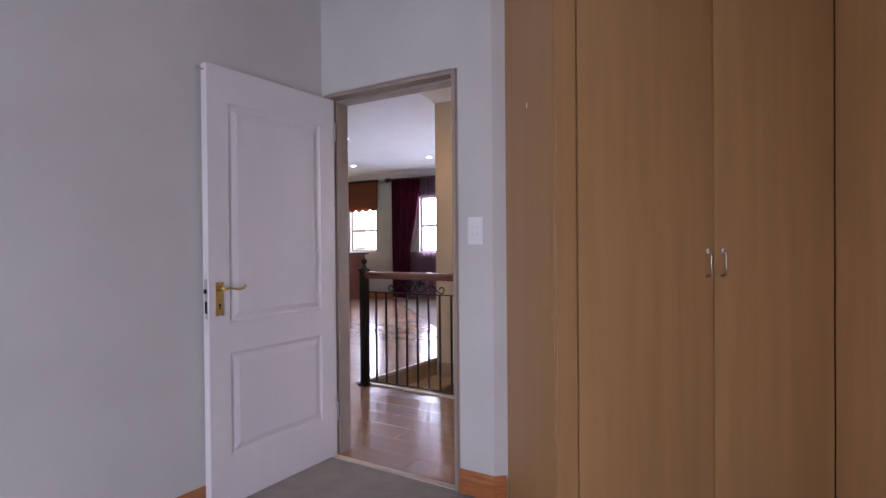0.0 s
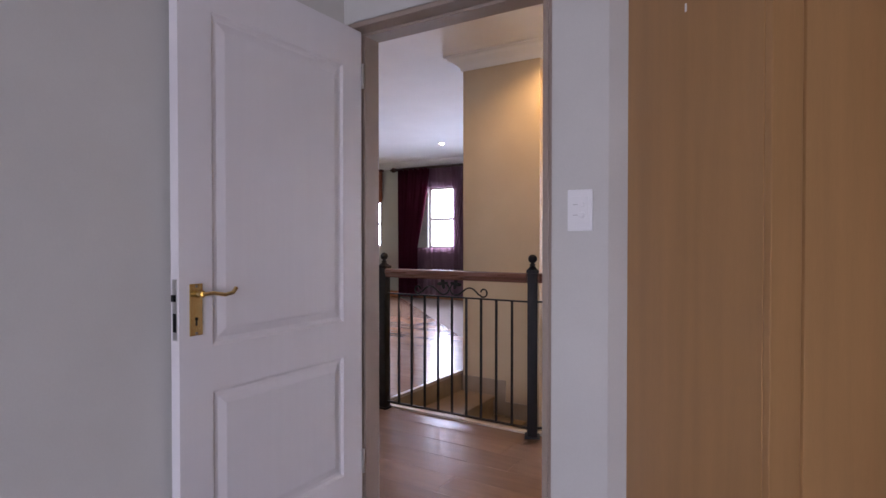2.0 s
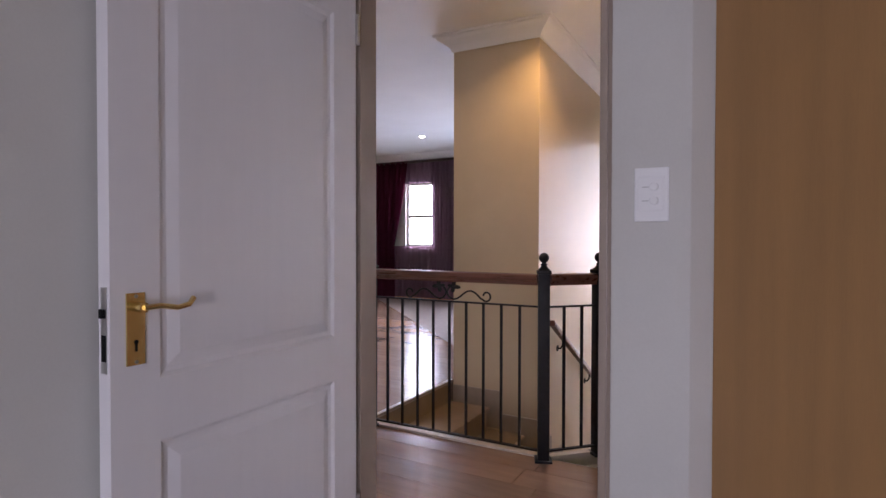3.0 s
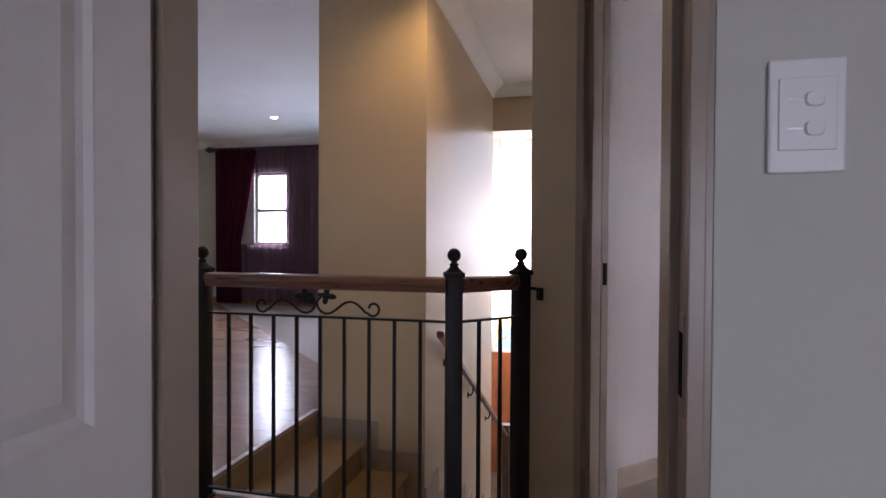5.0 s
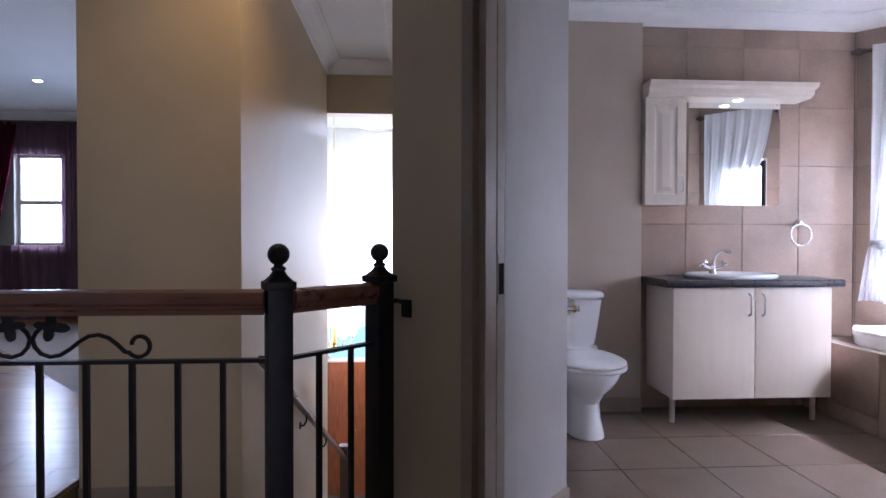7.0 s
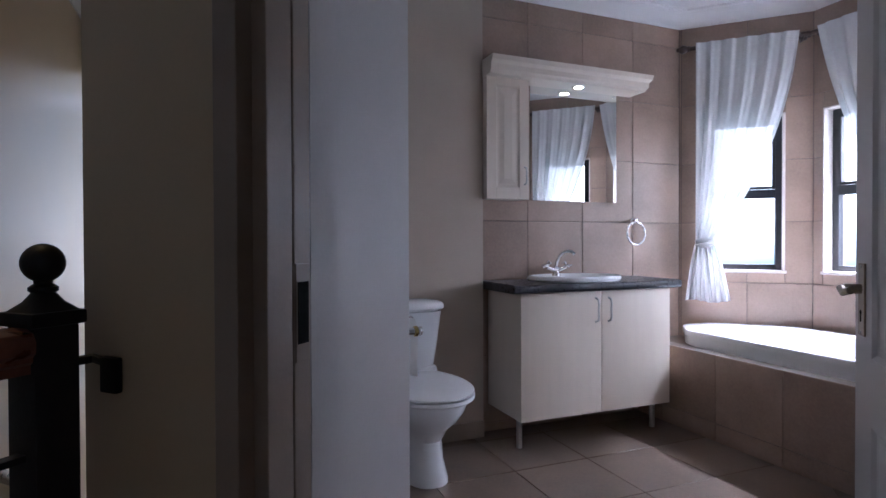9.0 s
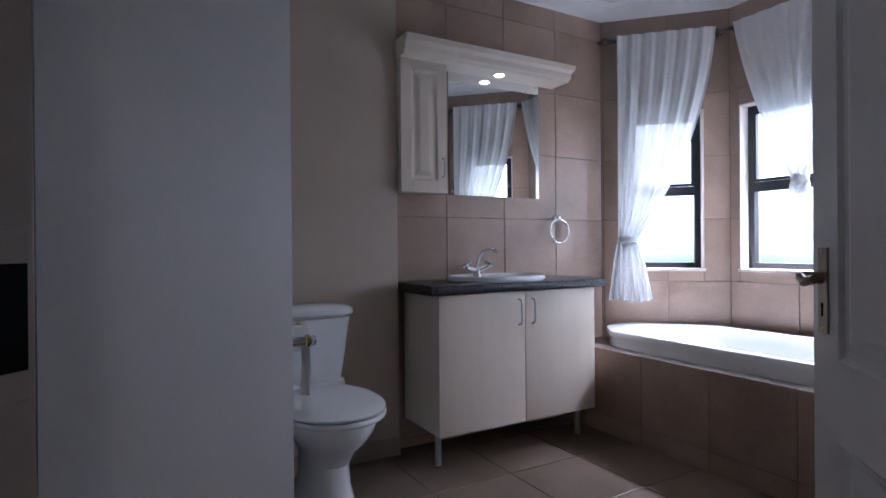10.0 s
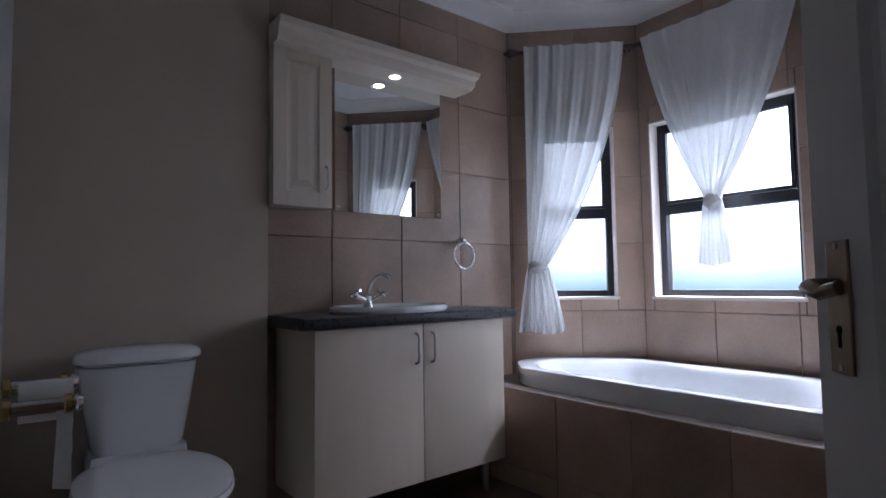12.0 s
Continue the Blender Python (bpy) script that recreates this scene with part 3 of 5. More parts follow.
window("window_8", me_, (0.12, 0.79, 2.78, 3.05), "small high entrance window", M["reveal"], 2.8, 0.05, False, 0.012)
window("window_9", me_, (0.16, 1.32, -0.72, 0.12), "fanlight window above the entrance door", M["reveal"], -0.05, 0.05, False, 0.03)

# glowing sheets for the overexposed distance outside the windows; they also light the rooms
b = bm_new()
pts = [(1.5, 8.2), (3.0, 7.6), (4.6, 6.4), (5.2, 4.8), (4.6, 3.2), (3.0, 1.9), (2.9, 1.6)]
for (xa, ya), (xb, yb) in zip(pts, pts[1:]):
    vs = [b.verts.new(p) for p in ((xa, ya, -2.9), (xb, yb, -2.9), (xb, yb, 6), (xa, ya, 6))]
    b.faces.new(vs)
bmesh.ops.remove_doubles(b, verts=b.verts, dist=1e-4)
structure("backdrop_garden", b, M["outside"], "glowing backdrop of bright pale garden and sky outside the bathroom", "backdrop")
b = bm_new()
vs = [b.verts.new(p) for p in ((-11, 13, -2.9), (-1, 13, -2.9), (-1, 13, 6), (-11, 13, 6))]
b.faces.new(vs)
structure("backdrop_street", b, M["street"], "glowing backdrop of bright pale sky outside the living room", "backdrop")

# ---------------------------------------------------------------- door frames and doors


def door_frame(name, m, width, height, depth, label, strike_at=None, face=0.02, trim=0.0, plate_mat=None, far=None):
    """A pressed frame in its own axes: along the opening, into the wall, up; the clear opening begins at 0. trim: width of an architrave."""
    e = tagged(new(name), label, "door frame", kind="structure")
    lip = 0.008
    for sgn, base in ((-1, 0.0), (1, width)):
        bm = bm_new()
        deep = depth if sgn < 0 or far is None else far
        shape = [(0.014, face + 0.012, 0.0, deep), (0, 0.014, 0.0, deep * 0.36), (-0.012, 0.014, deep * 0.40, deep), (0, face, -lip, 0.0), (0, face, deep, deep + lip)]
        if trim:
            shape = [(0.033, trim, -0.045, deep), (0.011, 0.035, -0.018, 0.030), (0.0135, 0.035, 0.030, 0.033), (0.011, 0.035, 0.033, deep), (trim - 0.008, trim + 0.004, -0.012, 0.0)]
        for a, c, t0, t1 in shape:
            x0, x1 = sorted((base + sgn * a, base + sgn * c))
            box(bm, x0, t0, 0, x1, t1, height + face, 0.002)
        bm.transform(m)
        part("jamb", bm, M["frame"], e, smooth=False)
    bm = bm_new()
    w0, w1 = -max(face, trim), width + max(face, trim)
    box(bm, 0, 0, height, width, depth, height + face + 0.01, 0.002)
    box(bm, -face, -lip - 0.001, height, width + face, -0.001, height + face, 0.002)
    box(bm, -face, depth + 0.001, height, width + face, depth + lip + 0.001, height + face, 0.002)
    box(bm, 0, depth * 0.40, height - 0.012, width, depth, height, 0.002)
    if trim:
        box(bm, w0, -0.044, height + 0.033, w1, -0.002, height + trim, 0.002)
    bm.transform(m)
    part("head", bm, M["frame"], e, smooth=False)
    if strike_at:
        s, t, z = strike_at
        bm = bm_new()
        box(bm, s - 0.002, t, z - 0.065, s + 0.002, t + 0.028, z + 0.065, 0.001)
        bm.transform(m)
        plate = part("strike_plate", bm, plate_mat or M["steel"], e, "strike plate", smooth=False)
        bm = bm_new()
        box(bm, s - 0.003, t + 0.003, z - 0.041, s + 0.003, t + 0.025, z + 0.041)
        bm.transform(m)
        part("strike_hole", bm, M["hole"], plate, smooth=False)
    return e


def raised_panel(bm, x0, x1, z0, z1, y, out):
    """A moulded panel field: a sunk frame and a raised middle; out is the way it faces along y."""
    steps = [(0.0, 0.0), (0.010, -0.007), (0.022, -0.008), (0.05, -0.001)]
    rings = []
    for inset, dep in steps:
        yy = y + out * dep
        rings.append([bm.verts.new(p) for p in ((x0 + inset, yy, z0 + inset), (x1 - inset, yy, z0 + inset), (x1 - inset, yy, z1 - inset), (x0 + inset, yy, z1 - inset))])
    for a, c in zip(rings, rings[1:]):
        for k in range(4):
            bm.faces.new((a[k], a[(k + 1) % 4], c[(k + 1) % 4], c[k]))
    bm.faces.new(rings[-1])


def lever(bm, side, x, z, y, way, curl=0.012, reach=1.0):
    """A scrolled lever handle that stands out along y and points along x."""
    cyl(bm, 0, 0, 0, 0.035, 0.011, n=12, m=Matrix.Translation((x, y, z)) @ Matrix.Rotation(-side * math.pi / 2, 4, "X"))
    yy = y + side * 0.038
    tube(bm, [(x + way * reach * a, yy + side * o, z + h) for a, o, h in ((0, 0, 0), (0.03, 0.006, 0.002), (0.07, 0.006, -0.006), (0.10, 0.004, -0.002), (0.115, 0, curl))], 0.0062 if reach == 1 else 0.008)


def door_leaf(name, m, label, metal, metal_label, grip=1.01, both=True):
    """A moulded two-panel leaf: x from the hinge, y through its thickness, z up. Face at y = 0 and y = 0.04."""
    W, T, H = 0.813, 0.04, 2.03
    e = thing(name, m, label, "door")
    bm = bm_new()
    xs, zs = (0.11, W - 0.11), ((0.225, 0.705), (0.845, 1.87))
    box(bm, 0, 0, 0, xs[0], T, H), box(bm, xs[1], 0, 0, W, T, H)
    for a, c in ((0, 0.225), (0.705, 0.845), (1.87, H)):
        box(bm, xs[0], 0, a, xs[1], T, c)
    part("leaf", bm, M["door"], e, smooth=False)
    for a, c in zs:
        for y, o in ((0.0, -1), (T, 1)):
            bm = bm_new()
            raised_panel(bm, xs[0], xs[1], a, c, y, o)
            part("panel", bm, M["door"], e, smooth=False)
    for y, o in ((0.0, -1), (T, 1))[: 2 if both else 1]:
        bm = bm_new()
        y0, y1 = sorted((y, y + o * 0.004))
        box(bm, W - 0.074, y0, 0.885, W - 0.032, y1, 1.04, 0.0015)
        plate = part("lock_plate", bm, metal, e, metal_label + " lock plate", smooth=False)
        bm = bm_new()
        lever(bm, o, W - 0.053, grip, y, -1, 0.012 if grip > 1 else 0.0, 1.0 if grip > 1 else 0.55)
        part("lever_handle", bm, metal, plate, metal_label + " lever handle")
        bm = bm_new()
        cyl(bm, 0, 0, 0, 0.0052, 0.005, n=10, m=Matrix.Translation((W - 0.053, y, 0.935)) @ Matrix.Rotation(-o * math.pi / 2, 4, "X"))
        y0, y1 = sorted((y, y + o * 0.0052))
        box(bm, W - 0.0555, y0, 0.915, W - 0.0505, y1, 0.935)
        part("keyhole", bm, M["hole"], plate)
        bm = bm_new()
        for zz in (0.892, 1.033):
            cyl(bm, 0, 0, 0, 0.0055, 0.004, n=8, m=Matrix.Translation((W - 0.053, y, zz)) @ Matrix.Rotation(-o * math.pi / 2, 4, "X"))
        part("screw", bm, M["steel"], plate)
    bm = bm_new()
    box(bm, W - 0.0005, 0.010, 0.875, W + 0.0015, 0.030, 1.055)
    part("latch_plate", bm, M["steel"], e, "steel latch plate", smooth=False)
    bm = bm_new()
    box(bm, W + 0.0015, 0.013, 0.99, W + 0.009, 0.027, 1.01, 0.002)
    box(bm, W + 0.0012, 0.012, 0.90, W + 0.0025, 0.028, 0.955)
    part("latch_bolt", bm, M["hole"], e, smooth=False)
    for zz in (0.2, 1.8):
        part("hinge", cyl(bm_new(), -0.004, -0.004, zz, zz + 0.1, 0.007, n=10), M["steel"], e)
    return e


def axes(o, d, n):
    return Matrix(((d[0], n[0], 0, o[0]), (d[1], n[1], 0, o[1]), (0, 0, 1, 0), (0, 0, 0, 1)))


door_frame("door_1", axes((-2.200, 2.265), (1, 0), (0, 1)), 0.826, 2.045, 0.15, "taupe painted frame of the bedroom door", (0.8255, 0.006, 0.97), plate_mat=M["frame"])
door_frame("door_2", axes((-0.8655, 3.0705), (-R2, R2), (R2, R2)), 0.805, 2.045, 0.13, "taupe painted frame of the bathroom door", (0.8155, 0.034, 1.003), 0.02, 0.07, M["frame"], 0.068)
bm = bm_new()
box(bm, 0.816, 0.0685, 0, 0.842, 0.1315, 2.045)
bm.transform(axes((-0.8655, 3.0705), (-R2, R2), (R2, R2)))
structure("wall_bathroom_return", bm, M["pale_wall"], "pale plastered return beside the bathroom door frame", "wall")
leaf_1 = door_leaf("bedroom_door", axes((-2.183, 2.292), (-0.002, -1.0), (-1.0, 0.002)) @ pose(0, 0, 0.008), "white moulded two-panel bedroom door standing wide open", M["brass"], "polished brass")
leaf_2 = door_leaf("bathroom_door", axes((-0.772, 3.152), (R2, R2), (R2, -R2)) @ pose(0, 0, 0.008), "white moulded two-panel bathroom door standing open", M["aged"], "aged bronze", 0.985)
bm = bm_new()
tube(bm, [(0.808, 0.02, 2.0), (0.823, 0.02, 2.0), (0.843, 0.02, 2.003)], 0.004)
lathe(bm, [(0.001, 0), (0.008, 0.002), (0.009, 0.008), (0.001, 0.011)], 10, Matrix.Translation((0.839, 0.02, 2.003)) @ Matrix.Rotation(math.pi / 2, 4, "Y"))
part("hook", bm, M["steel"], leaf_1, "small steel hook")

# ---------------------------------------------------------------- bedroom things
switch = thing("light_switch", axes((-1.207, 2.2645), (-1, 0), (0, -1)) @ pose(0, 0, 1.208), "white plastic double light switch on the painted wall", "light switch")
part("cover", box(bm_new(), 0, 0, 0, 0.081, 0.008, 0.133, 0.003), M["plastic"], switch, smooth=False)
part("insert", box(bm_new(), 0.010, 0.008, 0.026, 0.071, 0.011, 0.111, 0.0015), M["plastic"], switch, smooth=False)
for zz in (0.046, 0.080):
    rk = part("rocker", loft(bm_new(), [(0.0, 0, 0, 0.011, 0.009, 3), (0.004, 0, 0, 0.009, 0.008, 3)], 16, Matrix.Translation((0.034, 0.011, zz + 0.005)) @ Matrix.Rotation(-math.pi / 2, 4, "X")), M["plastic"], switch)
    part("marking", box(bm_new(), 0.046, 0.011, zz + 0.004, 0.062, 0.0114, zz + 0.006), M["steel"], rk, smooth=False)


def arch_handle(bm, length, out, r, m):
    pts = [(0, 0, 0), (0, out * 0.8, length * 0.06), (0, out, length * 0.25), (0, out * 0.9, length * 0.5), (0, out, length * 0.75), (0, out * 0.8, length * 0.94), (0, 0, length)]
    return tube(bm, pts, r, 8, m)


def wardrobe(m, doors, door_w, label, height=2.55, filler=0.0):
    """Built-in wardrobe: x along its front, y out of its front, z up."""
    W = filler + doors * door_w
    e = thing("wardrobe", m, label, "wardrobe", "built-in bedroom wardrobes")
    part("carcass", box(bm_new(), 0.018, -0.555, 0.0, W - 0.018, -0.022, height, 0.002), M["oak_dark"], e, smooth=False)
    part("side_panel", box(bm_new(), -0.002, -0.56, 0.0, 0.018, -0.020, height, 0.002), M["oak"], e, smooth=False)
    part("side_panel", box(bm_new(), W - 0.018, -0.56, 0.0, W + 0.002, -0.020, height, 0.002), M["oak"], e, smooth=False)
    part("plinth", box(bm_new(), 0.02, -0.03, 0.0, W - 0.02, -0.02, 0.06, 0.002), M["oak_dark"], e, smooth=False)
    if filler:
        part("filler_strip", box(bm_new(), 0.0, -0.020, 0.0, filler - 0.003, 0.001, height, 0.003), M["oak"], e, smooth=False)
    for k in range(doors):
        x0 = filler + k * door_w + 0.0025
        x1 = filler + (k + 1) * door_w - 0.0025
        d = part("door", box(bm_new(), x0, -0.019, 0.065, x1, 0.003, height, 0.007), M["oak"], e)
        hx = x1 - 0.032 if k % 2 == 0 else x0 + 0.032
        part("handle", arch_handle(bm_new(), 0.105, 0.028, 0.0045, Matrix.Translation((hx, 0.003, 1.075))), M["aged"], d, "arched bronze handle")
        # pale blob stands in for the shine on the handle's upper end
        bm = bm_new()
        bmesh.ops.create_uvsphere(bm, u_segments=12, v_segments=8, radius=0.007)
        bm.transform(Matrix.Translation((hx, 0.012, 1.176)) @ Matrix.Diagonal((0.9, 1.0, 1.5, 1)))
        part("end_cap", bm, M["plastic"], d, "pale blob in place of a highlight on the upper handle end")
    return e


wd = wardrobe(axes((-0.713, 1.915), (R2, R2), (R2, -R2)), 2, 0.592, "pale wood veneer built-in wardrobe with two tall doors", filler=0.085)
part("chip", box(bm_new(), -0.0034, -0.287, 1.785, -0.0018, -0.281, 1.807), M["plastic"], wd, "small white chip", smooth=False)
wardrobe(axes((0.186, 2.814), (R2, -R2), (-R2, -R2)), 3, 0.5, "pale wood veneer corner wardrobe with three tall doors")

# ---------------------------------------------------------------- railing
RY = 3.605
P1, P2, P3 = (-3.085, RY), (-1.968, RY), (-1.735, 3.84)
railing = thing("stair_railing", pose(P2[0], P2[1], 0), "black iron railing with turned posts and dark red wooden handrail", "railing")
rinv = Matrix.Translation((-P2[0], -P2[1], 0))


def rpart(name, bm, material, parent=railing, label="", smooth=True):
    bm.transform(rinv)
    return part(name, bm, material, parent, label, smooth)


for (x, y), ang in ((P1, 0), (P2, 22.5), (P3, 45)):
    rot = Matrix.Translation((x, y, 0)) @ Matrix.Rotation(radians(ang), 4, "Z")
    bm = bm_new()
    b = bm_new()
    box(b, -0.03, -0.03, 0.0, 0.03, 0.03, 0.985, 0.004)
    join(bm, b, rot)
    post = rpart("post", bm, M["iron"])
    bm = bm_new()
    b = bm_new()
    box(b, -0.037, -0.037, 0.984, 0.037, 0.037, 1.004, 0.004)
    join(bm, b, rot)
    loft(bm, [(1.003, 0, 0, 0.034, 0.034, 8), (1.016, 0, 0, 0.022, 0.022, 3), (1.030, 0, 0, 0.013, 0.013, 2)], 20, rot)
    rpart("cap", bm, M["iron"], post)
    bm = bm_new()
    b = bm_new()
    box(b, -0.045, -0.045, 0.0, 0.045, 0.045, 0.012, 0.003)
    join(bm, b, rot)
    rpart("base_plate", bm, M["iron"], post)
    bm = bm_new()
    prof = [(0.011, 1.026), (0.018, 1.031), (0.018, 1.036), (0.011, 1.041)]
    prof += [(max(0.002, 0.0268 * math.sin(math.pi * (k + 0.8) / 12.8)), 1.069 - 0.0268 * math.cos(math.pi * (k + 0.8) / 12.8)) for k in range(1, 13)]
    lathe(bm, prof, 20, rot)
    rpart("finial_ball", bm, M["iron"], post)


def bar_along(a, b, prof, z, k0, k1):
    """A rail of the given (across, up) profile between two posts."""
    a, b = Vector(a), Vector(b)
    d = (b - a).normalized()
    n = Vector((-d.y, d.x))
    p, q = a + d * k0, b - d * k1
    bm = bm_new()
    rings = [[bm.verts.new((c.x + n.x * u, c.y + n.y * u, z + v)) for u, v in prof] for c in (p, q)]
    for k in range(len(prof)):
        j = (k + 1) % len(prof)
        bm.faces.new((rings[0][k], rings[0][j], rings[1][j], rings[1][k]))
    bm.faces.new(rings[0]), bm.faces.new(rings[1])
    return bm


RAIL = [(-0.022, 0), (0.022, 0), (0.022, 0.012), (0.027, 0.016), (0.027, 0.022), (0.033, 0.028), (0.034, 0.042), (0.028, 0.054), (0.012, 0.06), (-0.012, 0.06), (-0.028, 0.054), (-0.034, 0.042), (-0.033, 0.028), (-0.027, 0.022), (-0.027, 0.016), (-0.022, 0.012)]
FLAT = [(-0.010, 0), (0.010, 0), (0.010, 0.009), (-0.010, 0.009)]
for a, c in ((P1, P2), (P2, P3)):
    rpart("handrail", bar_along(a, c, RAIL, 0.924, 0.03, 0.03), M["rail"], label="dark red varnished wooden handrail")
    rpart("upper_bar", bar_along(a, c, FLAT, 0.806, 0.03, 0.03), M["iron"])
    rpart("lower_bar", bar_along(a, c, FLAT, 0.045, 0.03, 0.03), M["iron"])
for k in range(9):
    x = -2.956 + 0.1068 * k
    rpart("baluster", box(bm_new(), x - 0.0065, RY - 0.0065, 0.054, x + 0.0065, RY + 0.0065, 0.806, 0.0015), M["iron"], smooth=False)
for f in (0.36, 0.68):
    bm = bm_new()
    b = bm_new()
    box(b, -0.0065, -0.0065, 0.054, 0.0065, 0.0065, 0.806, 0.0015)
    x, y = P2[0] + f * (P3[0] - P2[0]), P2[1] + f * (P3[1] - P2[1])
    join(bm, b, Matrix.Translation((x, y, 0)) @ Matrix.Rotation(radians(45), 4, "Z"))
    rpart("baluster", bm, M["iron"], smooth=False)


def scroll(x0, way):
    """A forged wave: from a loop behind the leaf down to the bar, over a hump, and into an outer curl."""
    pts = [(x0 + way * 0.026, RY, 0.897), (x0 + way * 0.010, RY, 0.882), (x0 + way * 0.003, RY, 0.866), (x0 + way * 0.008, RY, 0.848),
           (x0 + way * 0.022, RY, 0.832), (x0 + way * 0.044, RY, 0.824), (x0 + way * 0.066, RY, 0.828), (x0 + way * 0.088, RY, 0.842),
           (x0 + way * 0.110, RY, 0.860), (x0 + way * 0.132, RY, 0.873), (x0 + way * 0.155, RY, 0.876), (x0 + way * 0.178, RY, 0.868),
           (x0 + way * 0.198, RY, 0.852), (x0 + way * 0.216, RY, 0.834)]
    cx, cz = x0 + way * 0.248, 0.850
    for k in range(19):
        a = radians(215 + 320 * k / 18)
        r = 0.029 - 0.012 * (k / 18) ** 1.5
        pts.append((cx + way * r * math.cos(a), RY, cz + r * math.sin(a)))
    return tube(bm_new(), pts, 0.0052, 8)


rpart("scroll", scroll(-2.547, 1), M["iron"])
rpart("scroll", scroll(-2.547, -1), M["iron"])
for way in (-1, 1):
    bm = bm_new()
    cx, cz = -2.547 + way * 0.046, 0.898
    poly = []
    for k in range(48):
        a = 2 * math.pi * k / 48
        r = 0.026 * (1 + 0.42 * math.cos(4 * a + 0.6)) * (1 + 0.12 * math.cos(a))
        poly.append((way * r * math.cos(a) * 1.12, r * math.sin(a)))
    prism(bm, poly, -0.003, 0.003, Matrix.Translation((cx, RY - 0.006, cz)) @ Matrix.Rotation(math.pi / 2, 4, "X"))
    tube(bm, [(cx - way * 0.024, RY, cz - 0.001), (cx, RY - 0.008, cz + 0.002), (cx + way * 0.02, RY - 0.009, cz + 0.003)], 0.0032)
    rpart("vine_leaf", bm, M["iron"], label="forged vine leaf", smooth=False)
bm = bm_new()
tube(bm, [(P3[0] + 0.02, P3[1] + 0.02, 0.925), (P3[0] + 0.05, P3[1] + 0.045, 0.925), (-1.655, 3.849, 0.92)], 0.007)
b = bm_new()
box(b, -0.017, -0.006, -0.026, 0.017, 0.006, 0.026, 0.003)
join(bm, b, Matrix.Translation((-1.657, 3.851, 0.905)) @ Matrix.Rotation(radians(-45), 4, "Z"))
rpart("wall_bracket", bm, M["iron"], label="black iron wall bracket")

# stair handrail on the cream wall
hr = thing("stair_handrail", pose(-2.40, 5.05, 0.5), "dark wooden stair handrail on black iron brackets", "handrail")
hinv = Matrix.Translation((2.40, -5.05, -0.5))
bm = bm_new()
sl = -0.53
prof = [(-0.02, -0.02), (0.02, -0.02), (0.026, 0.0), (0.02, 0.022), (-0.02, 0.022), (-0.026, 0.0)]
rings = [[bm.verts.new((-2.38 + u, yy, 0.505 + sl * (yy - 5.05) + v)) for u, v in prof] for yy in (5.05, 8.7)]
for k in range(6):
    bm.faces.new((rings[0][k], rings[0][(k + 1) % 6], rings[1][(k + 1) % 6], rings[1][k]))
bm.faces.new(rings[0]), bm.faces.new(rings[1])
bm.transform(hinv)
part("rail", bm, M["rail"], hr)
for yy in (5.35, 6.25, 7.2):
    zz = 0.49 + sl * (yy - 5.05)
    bm = tube(bm_new(), [(-2.43, yy, zz - 0.08), (-2.40, yy, zz - 0.08), (-2.382, yy, zz - 0.05), (-2.38, yy, zz - 0.01)], 0.007)
    cyl(bm, 0, 0, 0, 0.006, 0.026, n=14, m=Matrix.Translation((-2.428, yy, zz - 0.08)) @ Matrix.Rotation(math.pi / 2, 4, "Y"))
    bm.transform(hinv)
    part("bracket", bm, M["iron"], hr)


bm = bm_new()
box(bm, -2.435, 8.62, -2.75, -2.345, 8.71, -1.30, 0.006)
box(bm, -2.445, 8.61, -1.30, -2.335, 8.72, -1.26, 0.006)
bm.transform(hinv)
part("newel_post", bm, M["rod"], hr, "dark square newel post", smooth=False)

# ---------------------------------------------------------------- downlights
def downlight(x, y, z, power, colour=(1.0, 0.84, 0.6), size=125):
    e = thing("downlight", pose(x, y, z), "small round recessed downlight, switched on", "downlight", "recessed downlights")
    part("ring", lathe(bm_new(), [(0.042, -0.003), (0.055, -0.006), (0.06, -0.002), (0.06, 0.0)], 24), M["plastic"], e)
    part("bulb", lathe(bm_new(), [(0.001, -0.012), (0.025, -0.01), (0.041, -0.004), (0.041, -0.001)], 20), M["lamp"], e)
    spot("downlight_beam", x, y, z - 0.03, power, colour, size)


for x, y in ((-5.62, 8.45), (-7.5, 8.5), (-5.68, 6.25)):
    downlight(x, y, CEIL, DOWN, size=95)
downlight(-2.12, 4.50, CEIL, 8.0, (1.0, 0.68, 0.24), 150)
alarm = thing("smoke_detector", pose(-6.6, 7.2, CEIL), "small white round ceiling detector", "detector")
part("body", lathe(bm_new(), [(0.02, -0.035), (0.05, -0.03), (0.055, -0.01), (0.055, 0.0)], 20), M["plastic"], alarm)


